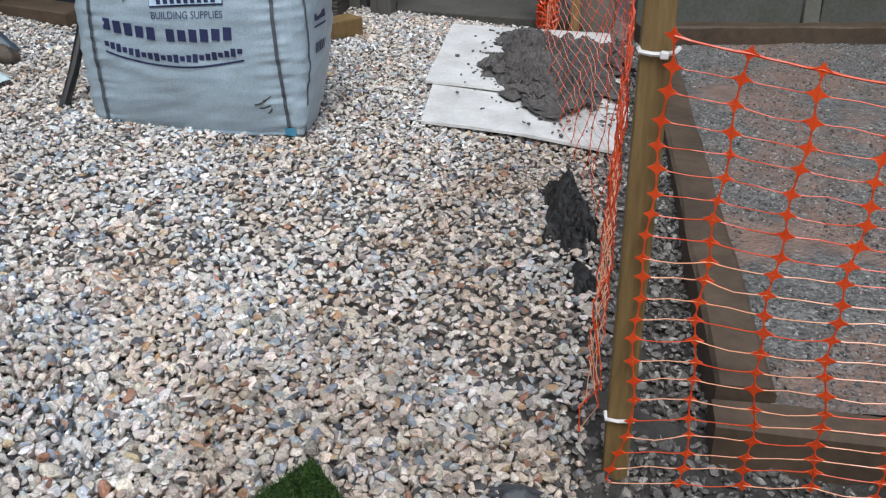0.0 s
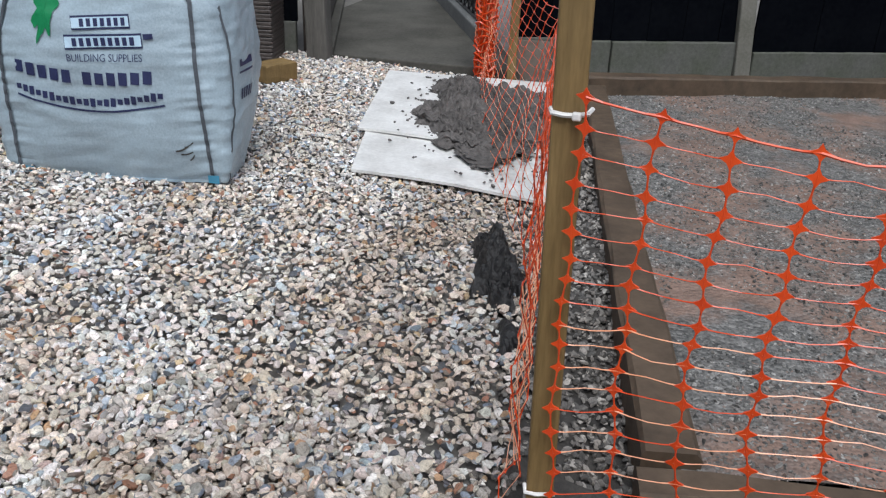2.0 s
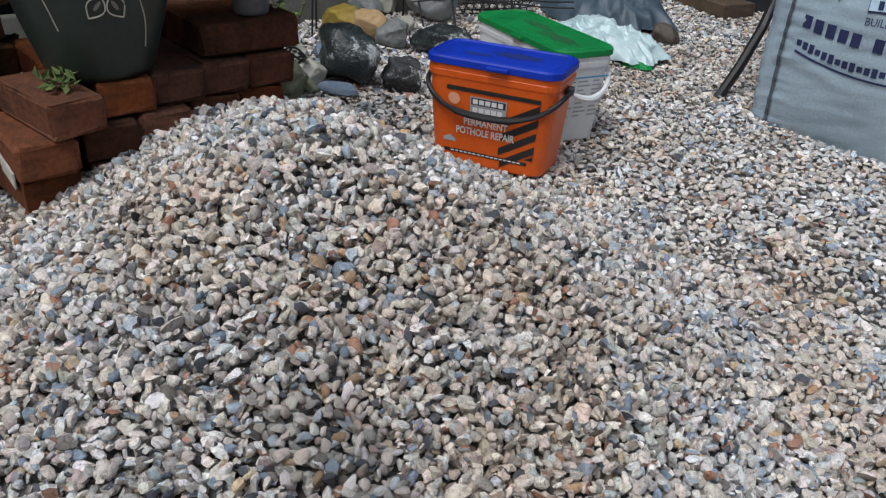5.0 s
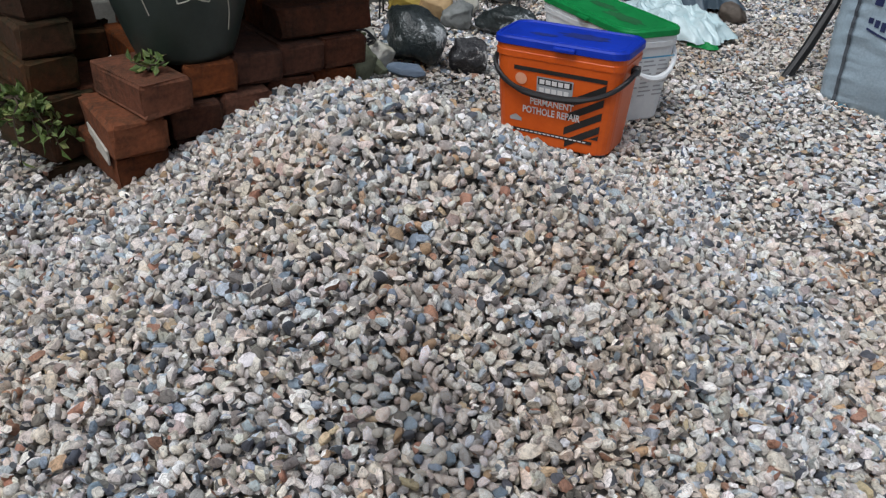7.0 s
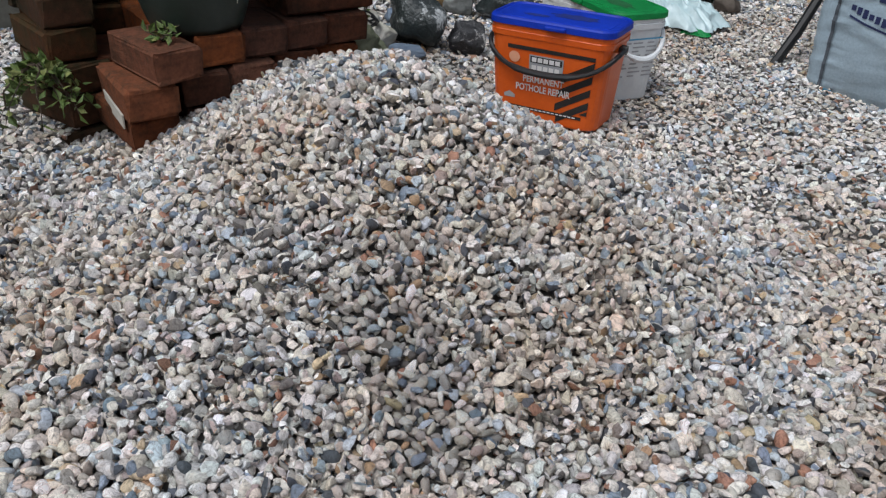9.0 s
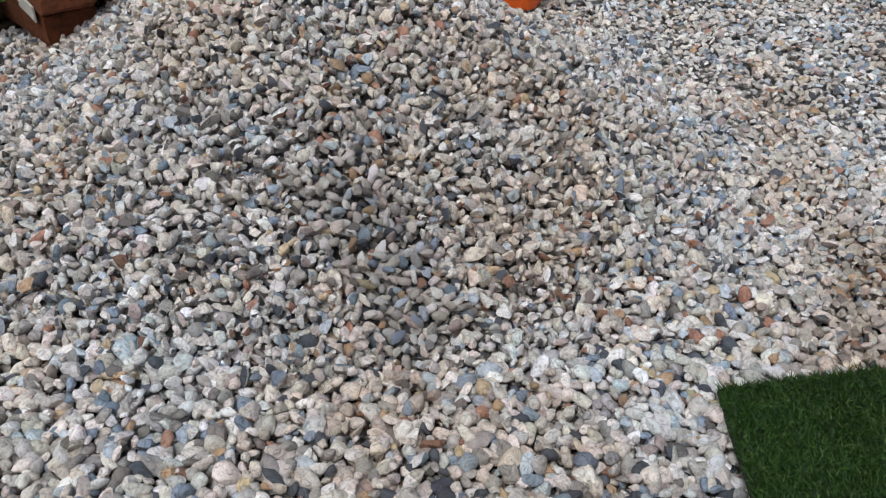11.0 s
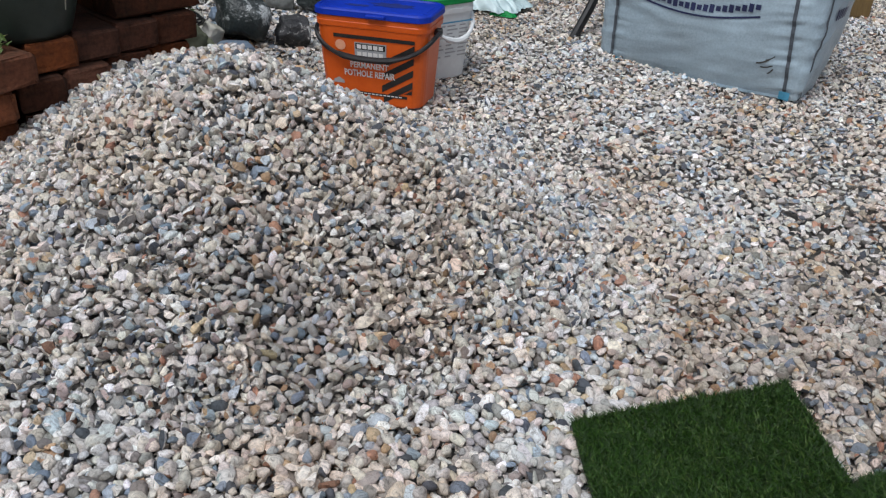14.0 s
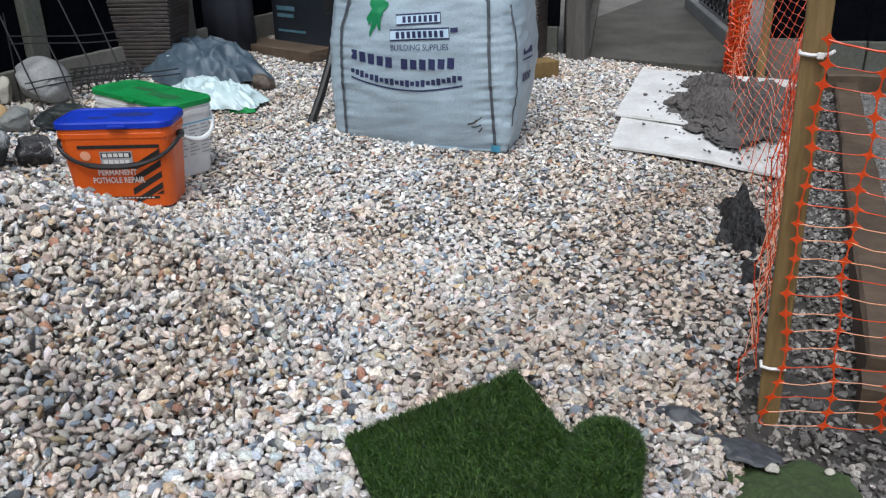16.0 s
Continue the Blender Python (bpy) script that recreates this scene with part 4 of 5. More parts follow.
def leaf_print(cx, cz, w, h):
    bm = bmesh.new()
    n = 60
    rim = []
    for k in range(n):
        a = 2 * math.pi * k / n
        r = 1 + 0.22 * math.sin(7 * a + 1) + 0.12 * math.sin(13 * a)
        lx, lz = 0.5 * w * r * math.cos(a), 0.5 * h * r * math.sin(a)
        rim.append((cx + lx + 0.25 * lz, cz + lz))
    rings = [[bm.verts.new(bag_face(cx + (x - cx) * f, cz + (z - cz) * f, 0.004)) for x, z in rim] for f in (1, 0.75, 0.5, 0.25)]
    for a, b in zip(rings, rings[1:]):
        for k in range(n):
            bm.faces.new((a[k], a[(k + 1) % n], b[(k + 1) % n], b[k]))
    bm.faces.new(rings[-1])
    return bm


part("leaf_print", leaf_print(-0.120, 0.475, 0.058, 0.150), M_green_print, bag, "green leaf-shaped print")
decal(line(-0.16, 0.33, -0.02, 0.33, 10), 0.020, M_navy, "print_bar", bag, flank)
decal(line(-0.17, 0.305, -0.02, 0.305, 10), 0.006, M_navy, "underline", bag, flank)
for i in range(5):
    decal(line(-0.155 + 0.03 * i, 0.245, -0.135 + 0.03 * i, 0.245, 3), 0.030, M_navy, "print_bar", bag, flank)
for x0, z0, x1, z1, w in ((0.192, 0.100, 0.226, 0.114, 0.005), (0.205, 0.090, 0.238, 0.098, 0.004), (0.216, 0.112, 0.240, 0.126, 0.003), (0.226, 0.072, 0.240, 0.088, 0.004)):
    decal(line(x0, z0, x1, z1, 8, 0.003), w, M_soil, "mud_smear", bag, front)

# ---- buckets ----


def bucket(name, m, w, d, h, body, lid, label, handle_mat, handle_drop, endwise=False):
    ob = thing(name, m, label, "bucket", "plastic buckets")
    secs = []
    for z, k in ((0, 0.855), (0.004, 0.87), (h * 0.5, 0.93), (h * 0.84, 0.965), (h * 0.845, 0.99), (h * 0.90, 0.995), (h * 0.905, 0.985), (h, 0.99)):
        secs.append([(x, y, z) for x, y in rounded(w * k, d * k, 0.035)])
    part("body", loft(secs), body, ob)
    l = [[(x, y, z) for x, y in rounded(w + e, d + e, 0.037)] for z, e in ((h - 0.010, 0.002), (h - 0.009, 0.005), (h + 0.004, 0.004), (h + 0.008, -0.003), (h + 0.008, -0.010), (h + 0.0045, -0.015), (h + 0.0045, -0.04))]
    lid_ob = part("lid", loft(l), lid, ob)
    part("lid_panel", loft([[(x, y, z) for x, y in rounded(w - 0.07 + e, d - 0.07 + e, 0.03)] for z, e in ((h + 0.003, 0.03), (h + 0.0055, 0.028), (h + 0.0062, 0.02))]), lid, lid_ob)
    part("lid_lug", box(0.05, 0.012, 0.010, (0.02, -d / 2 - 0.006, h - 0.008), 0.003), lid, lid_ob)
    pts = []
    for k in range(21):
        a = math.pi * k / 20
        pts.append((w * 0.525 * math.copysign(abs(math.cos(a)) ** 0.8, math.cos(a)), -handle_drop[1] * math.sin(a) ** 0.55, h * 0.80 - handle_drop[0] * math.sin(a) ** 1.4))
    if endwise:
        pts = [(w * 0.30 + (w * 0.24) * math.sin(math.pi * k / 20) ** 0.55, d * 0.53 * math.cos(math.pi * k / 20), h * 0.84 - 0.07 * math.sin(math.pi * k / 20) ** 1.4) for k in range(21)]
    hd = part("handle", tube(pts, [0.0058 if not 7 < i < 13 else 0.0085 for i in range(21)], 8), handle_mat, ob)
    for s in (-1, 1):
        ends = ((w * 0.30, s * d * 0.47, h * 0.84), (w * 0.30, s * d * 0.54, h * 0.84)) if endwise else ((s * w * 0.48, 0, h * 0.80), (s * w * 0.535, 0, h * 0.80))
        part("handle_lug", tube(ends, 0.011, 12), handle_mat, hd)
    return ob


W1, D1, H1 = 0.310, 0.165, 0.234
ob1 = bucket("bucket", pose(-0.628, -1.044, 0.056, 0.0, 0.0, 31.0), W1, D1, H1, M_orange_pl, M_blue_pl, "orange plastic tub with a blue lid beside the heap", M_black_pl, (0.062, 0.100))


def bucket_front(w, d, h, x, z, off=0.0016):
    z *= h / 0.245
    k = 0.87 + 0.095 * z / (0.84 * h)
    return Vector((x * (k / 0.95) * w / 0.304, -d * k / 2 - off, z))


def band(quad, material, name, off=0.0016, parent=None, wdh=(W1, D1, H1)):
    bm = bmesh.new()
    bm.faces.new([bm.verts.new(bucket_front(*wdh, x, z, off)) for x, z in quad])
    return part(name, bm, material, parent or ob1)


band([(-0.095, 0.178), (0.118, 0.178), (0.118, 0.188), (-0.095, 0.188)], M_print_black, "black_band")
for z0, ln in ((0.176, 0.075), (0.143, 0.080), (0.110, 0.085), (0.077, 0.080), (0.052, 0.030)):
    band([(0.118, z0 - 0.019), (0.118, z0), (0.118 - ln, z0 - 0.62 * ln), (0.118 - ln, z0 - 0.62 * ln - 0.019)] if z0 > 0.06 else [(0.118, z0 - 0.012), (0.118, z0), (0.096, z0 - 0.012)], M_print_black, "black_stripe", 0.0014)
band([(-0.105, 0.026), (0.105, 0.026), (0.105, 0.034), (-0.105, 0.034)], M_print_black, "black_band")
for k in range(16):
    band([(-0.086 + 0.0112 * k, 0.0285), (-0.078 + 0.0112 * k, 0.0285), (-0.078 + 0.0112 * k, 0.0315), (-0.086 + 0.0112 * k, 0.0315)], M_print_white, "small_print", 0.0026)
band([(-0.040, 0.128), (0.045, 0.128), (0.045, 0.170), (-0.040, 0.170)], M_print_grey, "name_plate", 0.0022)
band([(-0.037, 0.151), (0.042, 0.151), (0.042, 0.167), (-0.037, 0.167)], M_print_black, "name_plate_field", 0.0028)
band([(-0.037, 0.131), (0.042, 0.131), (0.042, 0.148), (-0.037, 0.148)], M_print_grey, "name_plate_field", 0.0028)
for k in range(5):
    band([(-0.033 + 0.0145 * k, 0.1535), (-0.0215 + 0.0145 * k, 0.1535), (-0.0215 + 0.0145 * k, 0.1645), (-0.033 + 0.0145 * k, 0.1645)], M_print_white, "name_block", 0.0036)
for k in range(5):
    band([(-0.033 + 0.0145 * k, 0.134), (-0.0215 + 0.0145 * k, 0.134), (-0.0215 + 0.0145 * k, 0.145), (-0.033 + 0.0145 * k, 0.145)], M_print_white, "name_block", 0.0036)
lettering("PERMANENT", 0.016, M_print_white, "printed_line", ob1, lambda x, z: bucket_front(W1, D1, H1, x - 0.002, z + 0.107, 0.0024), 0.0006, 0.0, 0.105)
lettering("POTHOLE REPAIR", 0.017, M_print_white, "printed_line", ob1, lambda x, z: bucket_front(W1, D1, H1, x - 0.002, z + 0.084, 0.0024), 0.0006, 0.0, 0.142)
bm = bmesh.new()
bm.faces.new([bm.verts.new(bucket_front(W1, D1, H1, -0.078 + 0.014 * math.cos(a), 0.158 + 0.014 * math.sin(a), 0.002)) for a in np.linspace(0, 6.28, 20)[:-1]])
part("round_mark", bm, worn("pale_orange_print", (0.75, 0.32, 0.18), (0.8, 0.42, 0.28), 0.45), ob1)
band([(-0.105, 0.052), (-0.075, 0.052), (-0.075, 0.060), (-0.090, 0.068), (-0.105, 0.060)], M_print_grey, "small_mark")

W2, D2, H2 = 0.432, 0.160, 0.228
ob2 = bucket("bucket", pose(-0.825, -0.766, 0.050, 0.0, 0.0, -8.0), W2, D2, H2, M_white_pl, M_green_pl, "white plastic tub with a green lid", M_white_pl, (0.05, 0.128), True)
for k in range(3):
    for r in range(9):
        bm = bmesh.new()
        y0, y1, z = -0.060 + 0.042 * k, -0.024 + 0.042 * k - 0.008 * ((r * 5 + k) % 3), 0.155 - 0.011 * r
        kx = (0.87 + 0.095 * z / (0.84 * H2)) * W2 / 2 + 0.0012
        bm.faces.new([bm.verts.new((kx + 0.0003 * q, y, zz)) for q, (y, zz) in enumerate(((y0, z), (y1, z), (y1, z + 0.004), (y0, z + 0.004)))])
        part("small_print", bm, M_print_grey, ob2)
bm = bmesh.new()
bm.faces.new([bm.verts.new(((0.87 + 0.095 * z / (0.84 * H2)) * W2 / 2 + 0.0014, y, z)) for y, z in ((-0.068, 0.165), (0.068, 0.165), (0.068, 0.169), (-0.068, 0.169))])
part("blue_rule", bm, M_cyan, ob2)


def lid_smear(parent, cx, cy, rx, ry, z, seed, material):
    """Dirt dried on a lid, with a ragged rim."""
    bm = bmesh.new()
    bm.faces.new([bm.verts.new((cx + rx * k * math.cos(a), cy + ry * k * math.sin(a), z)) for a, k in [(2 * math.pi * i / 40, 1 + 0.55 * noise.noise((math.cos(2 * math.pi * i / 40) * 2.4, math.sin(2 * math.pi * i / 40) * 2.4, seed))) for i in range(40)]])
    return part("dirt_smear", bm, material, parent, "dried dirt on the lid")


M_blue_dirt = worn("dirty_blue_film", (0.004, 0.014, 0.11), (0.006, 0.026, 0.24), 0.7, 120, 25, 0.2)
M_green_dirt = worn("dirty_green_film", (0.006, 0.075, 0.022), (0.008, 0.15, 0.04), 0.7, 120, 25, 0.2)
lid_smear(ob1, 0.035, 0.005, 0.055, 0.020, H1 + 0.0068, 1.0, M_blue_dirt)
lid_smear(ob1, -0.05, -0.025, 0.030, 0.010, H1 + 0.0068, 4.0, M_blue_dirt)
lid_smear(ob2, 0.09, -0.010, 0.075, 0.022, H2 + 0.0068, 2.0, M_green_dirt)
lid_smear(ob2, -0.04, 0.012, 0.060, 0.016, H2 + 0.0068, 3.0, M_green_dirt)

# ---- brick stack with pots ----
M_terra = worn("dark_green_glaze", (0.015, 0.024, 0.020), (0.030, 0.044, 0.037), 0.38, 60, 6, 0.1)
M_cream = worn("cream_slip", (0.42, 0.40, 0.33), (0.55, 0.52, 0.44), 0.6, 60, 8, 0.1)
M_bronze = worn("dull_bronze_slip", (0.18, 0.17, 0.13), (0.26, 0.24, 0.19), 0.6, 60, 8, 0.1)
# Dark green leaves, lowered further in colour for the shade at the brick stack.
M_leaf_dark = pebble("shaded_fern_leaves", [(0.0, (0.010, 0.030, 0.011)), (0.4, (0.018, 0.05, 0.018)), (0.75, (0.032, 0.075, 0.028)), (0.93, (0.07, 0.12, 0.04))], 0.5)
M_leaf_lime = pebble("lime_leaves", [(0.0, (0.09, 0.15, 0.03)), (0.5, (0.14, 0.20, 0.05)), (0.8, (0.22, 0.25, 0.08))], 0.5)
M_stem = worn("woody_stem", (0.03, 0.02, 0.012), (0.08, 0.055, 0.035), 0.8, 60, 10, 0.2)


def brick_mesh():
    b = box(0.213, 0.101, 0.065, (0, 0, 0), 0.008)
    for v in b.verts:
        n = noise.noise(v.co * 30 + Vector((random.random() * 9, 0, 0)))
        v.co += Vector((random.uniform(-1, 1), random.uniform(-1, 1), random.uniform(-1, 1))) * 0.0034 + v.co.normalized() * 0.005 * n
    return finish(b, "brick", M_brick)


brick_meshes = [brick_mesh() for _ in range(5)]
M_brick_moss = worn("mossy_old_brick", (0.012, 0.012, 0.007), (0.085, 0.036, 0.018), 0.9, 60, 14, 1.0, stain=(0.020, 0.030, 0.011), per_piece=0.4, spec=0.2)
mossy_meshes = []
for m_data in brick_meshes:
    c_data = m_data.copy()
    c_data.materials[0] = M_brick_moss
    mossy_meshes.append(c_data)
stack = thing("brick_stack", None, "loose stack of old red bricks carrying plant pots", "brick stack")


def lay(x, y, z, turn=0.0, tip=0.0, mossy=False):
    ob = new("brick", (mossy_meshes if mossy else brick_meshes)[random.randrange(5)])
    ob.parent = stack
    ob.matrix_world = pose(x, y, z, tip, random.uniform(-0.6, 0.6), turn)


def header(face_x, y, z, turn=0.0):
    """A brick with its end towards the heap."""
    lay(face_x - 0.1065 * math.cos(radians(turn)), y - 0.1065 * math.sin(radians(turn)), z, turn)


Z = [0.031, 0.100, 0.169, 0.238, 0.307, 0.376, 0.445]
for k, y in enumerate((-1.98, -1.855, -1.745, -1.640, -1.535)):
    header(-0.72 - 0.025 * k, y, Z[0], random.uniform(-2, 2))
header(-0.703, -1.978, Z[1], 8)
for k, y in enumerate((-1.855, -1.748, -1.640, -1.535)):
    header((-0.740, -0.765, -0.80, -0.82)[k], y, Z[1], random.uniform(-2, 2))
header(-0.680, -1.981, Z[2], 4)
for k, y in enumerate((-1.860, -1.752, -1.640, -1.535)):
    header((-0.732, -0.758, -0.795, -0.82)[k], y, Z[2], random.uniform(-3, 3))
header(-0.683, -1.920, Z[3], 14)
for k, y in enumerate((-1.818, -1.715, -1.612, -1.508)):
    header((-0.752, -0.780, -0.800, -0.815)[k], y, Z[3], random.uniform(-2, 5))
lay(-0.880, -1.545, Z[4], 94)
lay(-0.985, -1.550, Z[4], 92)
lay(-1.085, -1.555, Z[4], 90)
for k, zz in enumerate(Z[:5]):
    for y in (-1.97, -1.86, -1.75):
        if k < 4 and not (k == 3 and y == -1.97):
            lay(-1.03, y - 0.01 * k, zz, random.uniform(-3, 3))
for zz in Z[:4]:
    for y in (-1.64, -1.53):
        lay(-1.06, y, zz, random.uniform(-3, 3))
# leaning mossy pier at the outer side
for k, zz in enumerate(Z[:7]):
    lay(-0.99 - 0.006 * k, -2.095 - 0.012 * (k % 2), zz, 8 + 5 * ((k * 3) % 4), 0, True)
    if k < 6:
        lay(-1.16, -2.06 + 0.02 * (k % 2), zz, 80 + 4 * (k % 3), 0, True)
# pale bricks at the back
for k, (x, y, zz, t) in enumerate(((-1.10, -1.80, 4, 60), (-1.12, -1.78, 5, 52), (-1.10, -1.82, 6, 63))):
    lay(x, y, Z[zz], t)
mortar = worn("old_mortar", (0.38, 0.36, 0.31), (0.55, 0.52, 0.46), 0.9, 60, 12, 0.6)
part("mortar_scab", box(0.145, 0.004, 0.030, (-0.79, -2.040, 0.152), 0.0015, 0.001, turn=pose(0, 0, 0, 0, 4, 3), cuts=3), mortar, stack, "flaking old mortar on a brick")

pot = thing("plant_pot", pose(-0.850, -1.838, 0.303), "dark green glazed pot with cream flower outlines", "plant pot", "plant pots")


def pot_r(z):
    return float(np.interp(z, [0, 0.02, 0.10, 0.20, 0.27, 0.30, 0.315, 0.33], [0.092, 0.101, 0.126, 0.150, 0.160, 0.163, 0.178, 0.178]))


body_p = [(pot_r(z), z) for z in np.linspace(0, 0.33, 26)]
part("body", spin(body_p + [(0.160, 0.33), (0.152, 0.25)], 56), M_terra, pot, smooth=True)
part("soil", spin([(0.15, 0.285), (0.155, 0.295), (0.08, 0.305), (0.01, 0.305)], 40), M_soil, pot)
part("rim_band", spin([(0.1785, 0.316), (0.182, 0.318), (0.182, 0.329), (0.1785, 0.331)], 56), M_bronze, pot, smooth=True)


def on_pot(a, z, off=0.002):
    r = pot_r(z) + off
    return Vector((r * math.cos(a), r * math.sin(a), z))


def pot_flower(a0, z0, s, turn):
    for k in range(5):
        t = turn + 2 * math.pi * k / 5
        for sgn in (1, -1):
            pts = []
            for i in range(9):
                f = i / 8
                along, across = s * (0.18 + 0.82 * f), sgn * s * 0.30 * math.sin(math.pi * f ** 0.85)
                dx, dz = along * math.cos(t) - across * math.sin(t), along * math.sin(t) + across * math.cos(t)
                pts.append(on_pot(a0 + dx / pot_r(z0), z0 + dz, 0.0015))
            part("petal_line", tube(pts, 0.0014, 5), M_cream, pot)
        bm = bmesh.new()
        rim = []
        for i in range(10):
            q = 2 * math.pi * i / 10
            along, across = s * (0.48 + 0.20 * math.cos(q)), s * 0.07 * math.sin(q)
            dx, dz = along * math.cos(t) - across * math.sin(t), along * math.sin(t) + across * math.cos(t)
            rim.append(bm.verts.new(on_pot(a0 + dx / pot_r(z0), z0 + dz, 0.0022)))
        bm.faces.new(rim)
        part("petal_dab", bm, M_bronze, pot)
    bm = bmesh.new()
    bm.faces.new([bm.verts.new(on_pot(a0 + 0.09 * s * 1.2 * math.cos(q) / pot_r(z0), z0 + 0.11 * s * math.sin(q), 0.0022)) for q in np.linspace(0, 6.28, 12)[:-1]])
    part("flower_eye", bm, M_cream, pot)


pot_flower(radians(-3), 0.165, 0.052, 0.3)
pot_flower(radians(28), 0.235, 0.050, 0.9)
pot_flower(radians(-62), 0.225, 0.048, 0.1)
part("tendril", tube([on_pot(radians(32) - 0.25 * f, 0.06 + 0.14 * f + 0.01 * math.sin(6 * f), 0.001) for f in np.linspace(0, 1, 14)], 0.0012, 5), M_cream, pot)
part("tendril", tube([on_pot(radians(-40) - 0.3 * f, 0.10 + 0.16 * f + 0.01 * math.sin(6 * f), 0.001) for f in np.linspace(0, 1, 14)], 0.0012, 5), M_cream, pot)


def foliage(name, parent, stems, leaf, count, size, material, spread, droop=0.3):
    """Twigs with many small leaves along them."""
    st = bmesh.new()
    pos, faces = [], []
    for k in range(stems):
        a = 2 * math.pi * k / stems + random.uniform(-0.4, 0.4)
        ln = random.uniform(0.6, 1.0)
        pts = [Vector((spread * ln * f * math.cos(a), spread * ln * f * math.sin(a), leaf * ln * (f - droop * f * f)) ) + Vector((random.gauss(0, 0.004), random.gauss(0, 0.004), 0)) for f in np.linspace(0, 1, 7)]
        tube(pts, [0.0022 * (1 - 0.8 * f) + 0.0004 for f in np.linspace(0, 1, 7)], 4, st)
        for _ in range(count):
            f = random.uniform(0.15, 1)
            i = min(int(f * 6), 5)
            p0 = pts[i].lerp(pts[i + 1], f * 6 - i)
            d = Vector((random.gauss(0, 1), random.gauss(0, 1), random.gauss(0.2, 0.6))).normalized()
            w = d.cross(Vector((random.gauss(0, 1), random.gauss(0, 1), 1))).normalized()
            s = size * random.uniform(0.6, 1.3)
            n = len(pos)
            up = d.cross(w) * 0.12 * s
            pos += [p0, p0 + d * s * 0.5 + w * s * 0.28 + up, p0 + d * s, p0 + d * s * 0.5 - w * s * 0.28 + up]
            faces += [(n, n + 1, n + 2), (n, n + 2, n + 3)]
    tagged(part("stem_work", st, M_stem, parent), kind="stuff")
    me = bpy.data.meshes.new(name)
    me.from_pydata(pos, [], faces)
    me.materials.append(material)
    ob = new(name, me)
    ob.parent = parent
    return tagged(ob, kind="stuff")


pot2 = thing("plant_pot", pose(-0.895, -1.515, 0.373), "small white plastic pot standing on the bricks", "plant pot", "plant pots")
# White plastic set to grey: the shade on the pot is in its colour.
part("body", spin([(0.035, 0), (0.037, 0.004), (0.044, 0.085), (0.047, 0.086), (0.048, 0.108), (0.044, 0.108), (0.041, 0.09)], 36), worn("shaded_white_plastic", (0.10, 0.10, 0.10), (0.17, 0.165, 0.16), 0.5, 60, 8, 0.1), pot2, smooth=False)
part("soil", spin([(0.039, 0.088), (0.042, 0.094), (0.01, 0.098)], 24), M_soil, pot2)
fern = thing("fern", pose(-0.895, -1.515, 0.465), "dark green feathery fern in a white pot", "fern")
foliage("fronds", fern, 46, 0.32, 90, 0.024, M_leaf_dark, 0.19, 0.85)
weed = thing("shrub", pose(-1.33, -1.262, 0.09), "sparse lime green shrub behind the bricks", "shrub", "shrubs")
foliage("leaves", weed, 12, 0.30, 18, 0.022, M_leaf_lime, 0.09, 0.2)
weed2 = thing("weed", pose(-0.755, -1.930, 0.303), "small green weed sprouting beside the pot", "weed", "weeds")
foliage("leaves", weed2, 6, 0.045, 5, 0.022, M_leaf_lime, 0.045, 0.4)
weed3 = thing("weed", pose(-0.90, -2.155, 0.24), "green weed trailing down the mossy bricks", "weed", "weeds")
foliage("leaves", weed3, 22, 0.05, 14, 0.026, M_leaf_lime, 0.11, 3.2)
weed4 = thing("weed", pose(-0.94, -2.10, 0.508), "green trailing weed on top of the bricks", "weed", "weeds")
foliage("leaves", weed4, 16, 0.08, 14, 0.024, M_leaf_dark, 0.10, 0.9)

# ---- rockery stones ----


def veined(name, base, vein, scale, sharp=0.08, rough=0.5):
    m, nt, b = nodes_of(name, rough)
    tc = nt.nodes.new("ShaderNodeTexCoord")
    n = add(nt, "ShaderNodeTexNoise", Scale=scale, Detail=8.0, Roughness=0.72, Distortion=0.6)
    g = add(nt, "ShaderNodeTexNoise", Scale=scale * 9, Detail=5.0)
    for q in (n, g):
        nt.links.new(tc.outputs["Object"], q.inputs["Vector"])
    c = ramp(nt, n.outputs[0], [(0.42, base), (0.57, [x * 2.0 for x in base]), (0.585 + sharp / 2, vein), (0.60 + sharp * 1.6, base)])
    gr = ramp(nt, g.outputs[0], [(0.3, (0.55, 0.55, 0.55)), (0.7, (1.25, 1.25, 1.25))])
    nt.links.new(mixed(nt, "MULTIPLY", 0.85, c.outputs[0], gr.outputs[0]), b.inputs["Base Color"])
    bp = nt.nodes.new("ShaderNodeBump")
    bp.inputs["Strength"].default_value, bp.inputs["Distance"].default_value = 0.7, 0.006
    nt.links.new(g.outputs[0], bp.inputs["Height"])
    nt.links.new(bp.outputs[0], b.inputs["Normal"])
    return m


R_dark = veined("dark_veined_rock", (0.018, 0.023, 0.023), (0.48, 0.50, 0.50), 13, 0.055, 0.35)
R_band = veined("banded_rock", (0.022, 0.022, 0.024), (0.55, 0.54, 0.52), 24, 0.07, 0.4)
R_granite = worn("speckled_granite", (0.17, 0.175, 0.175), (0.40, 0.405, 0.40), 0.8, 120, 9, 0.5)
R_yellow = worn("ochre_rock", (0.22, 0.15, 0.02), (0.42, 0.30, 0.05), 0.6, 50, 14, 0.5, stain=(0.12, 0.10, 0.03))
R_orange = worn("tan_rock", (0.36, 0.22, 0.09), (0.52, 0.36, 0.19), 0.6, 50, 10, 0.4)
R_grey = worn("grey_rock", (0.10, 0.11, 0.105), (0.26, 0.27, 0.26), 0.7, 60, 10, 0.5)
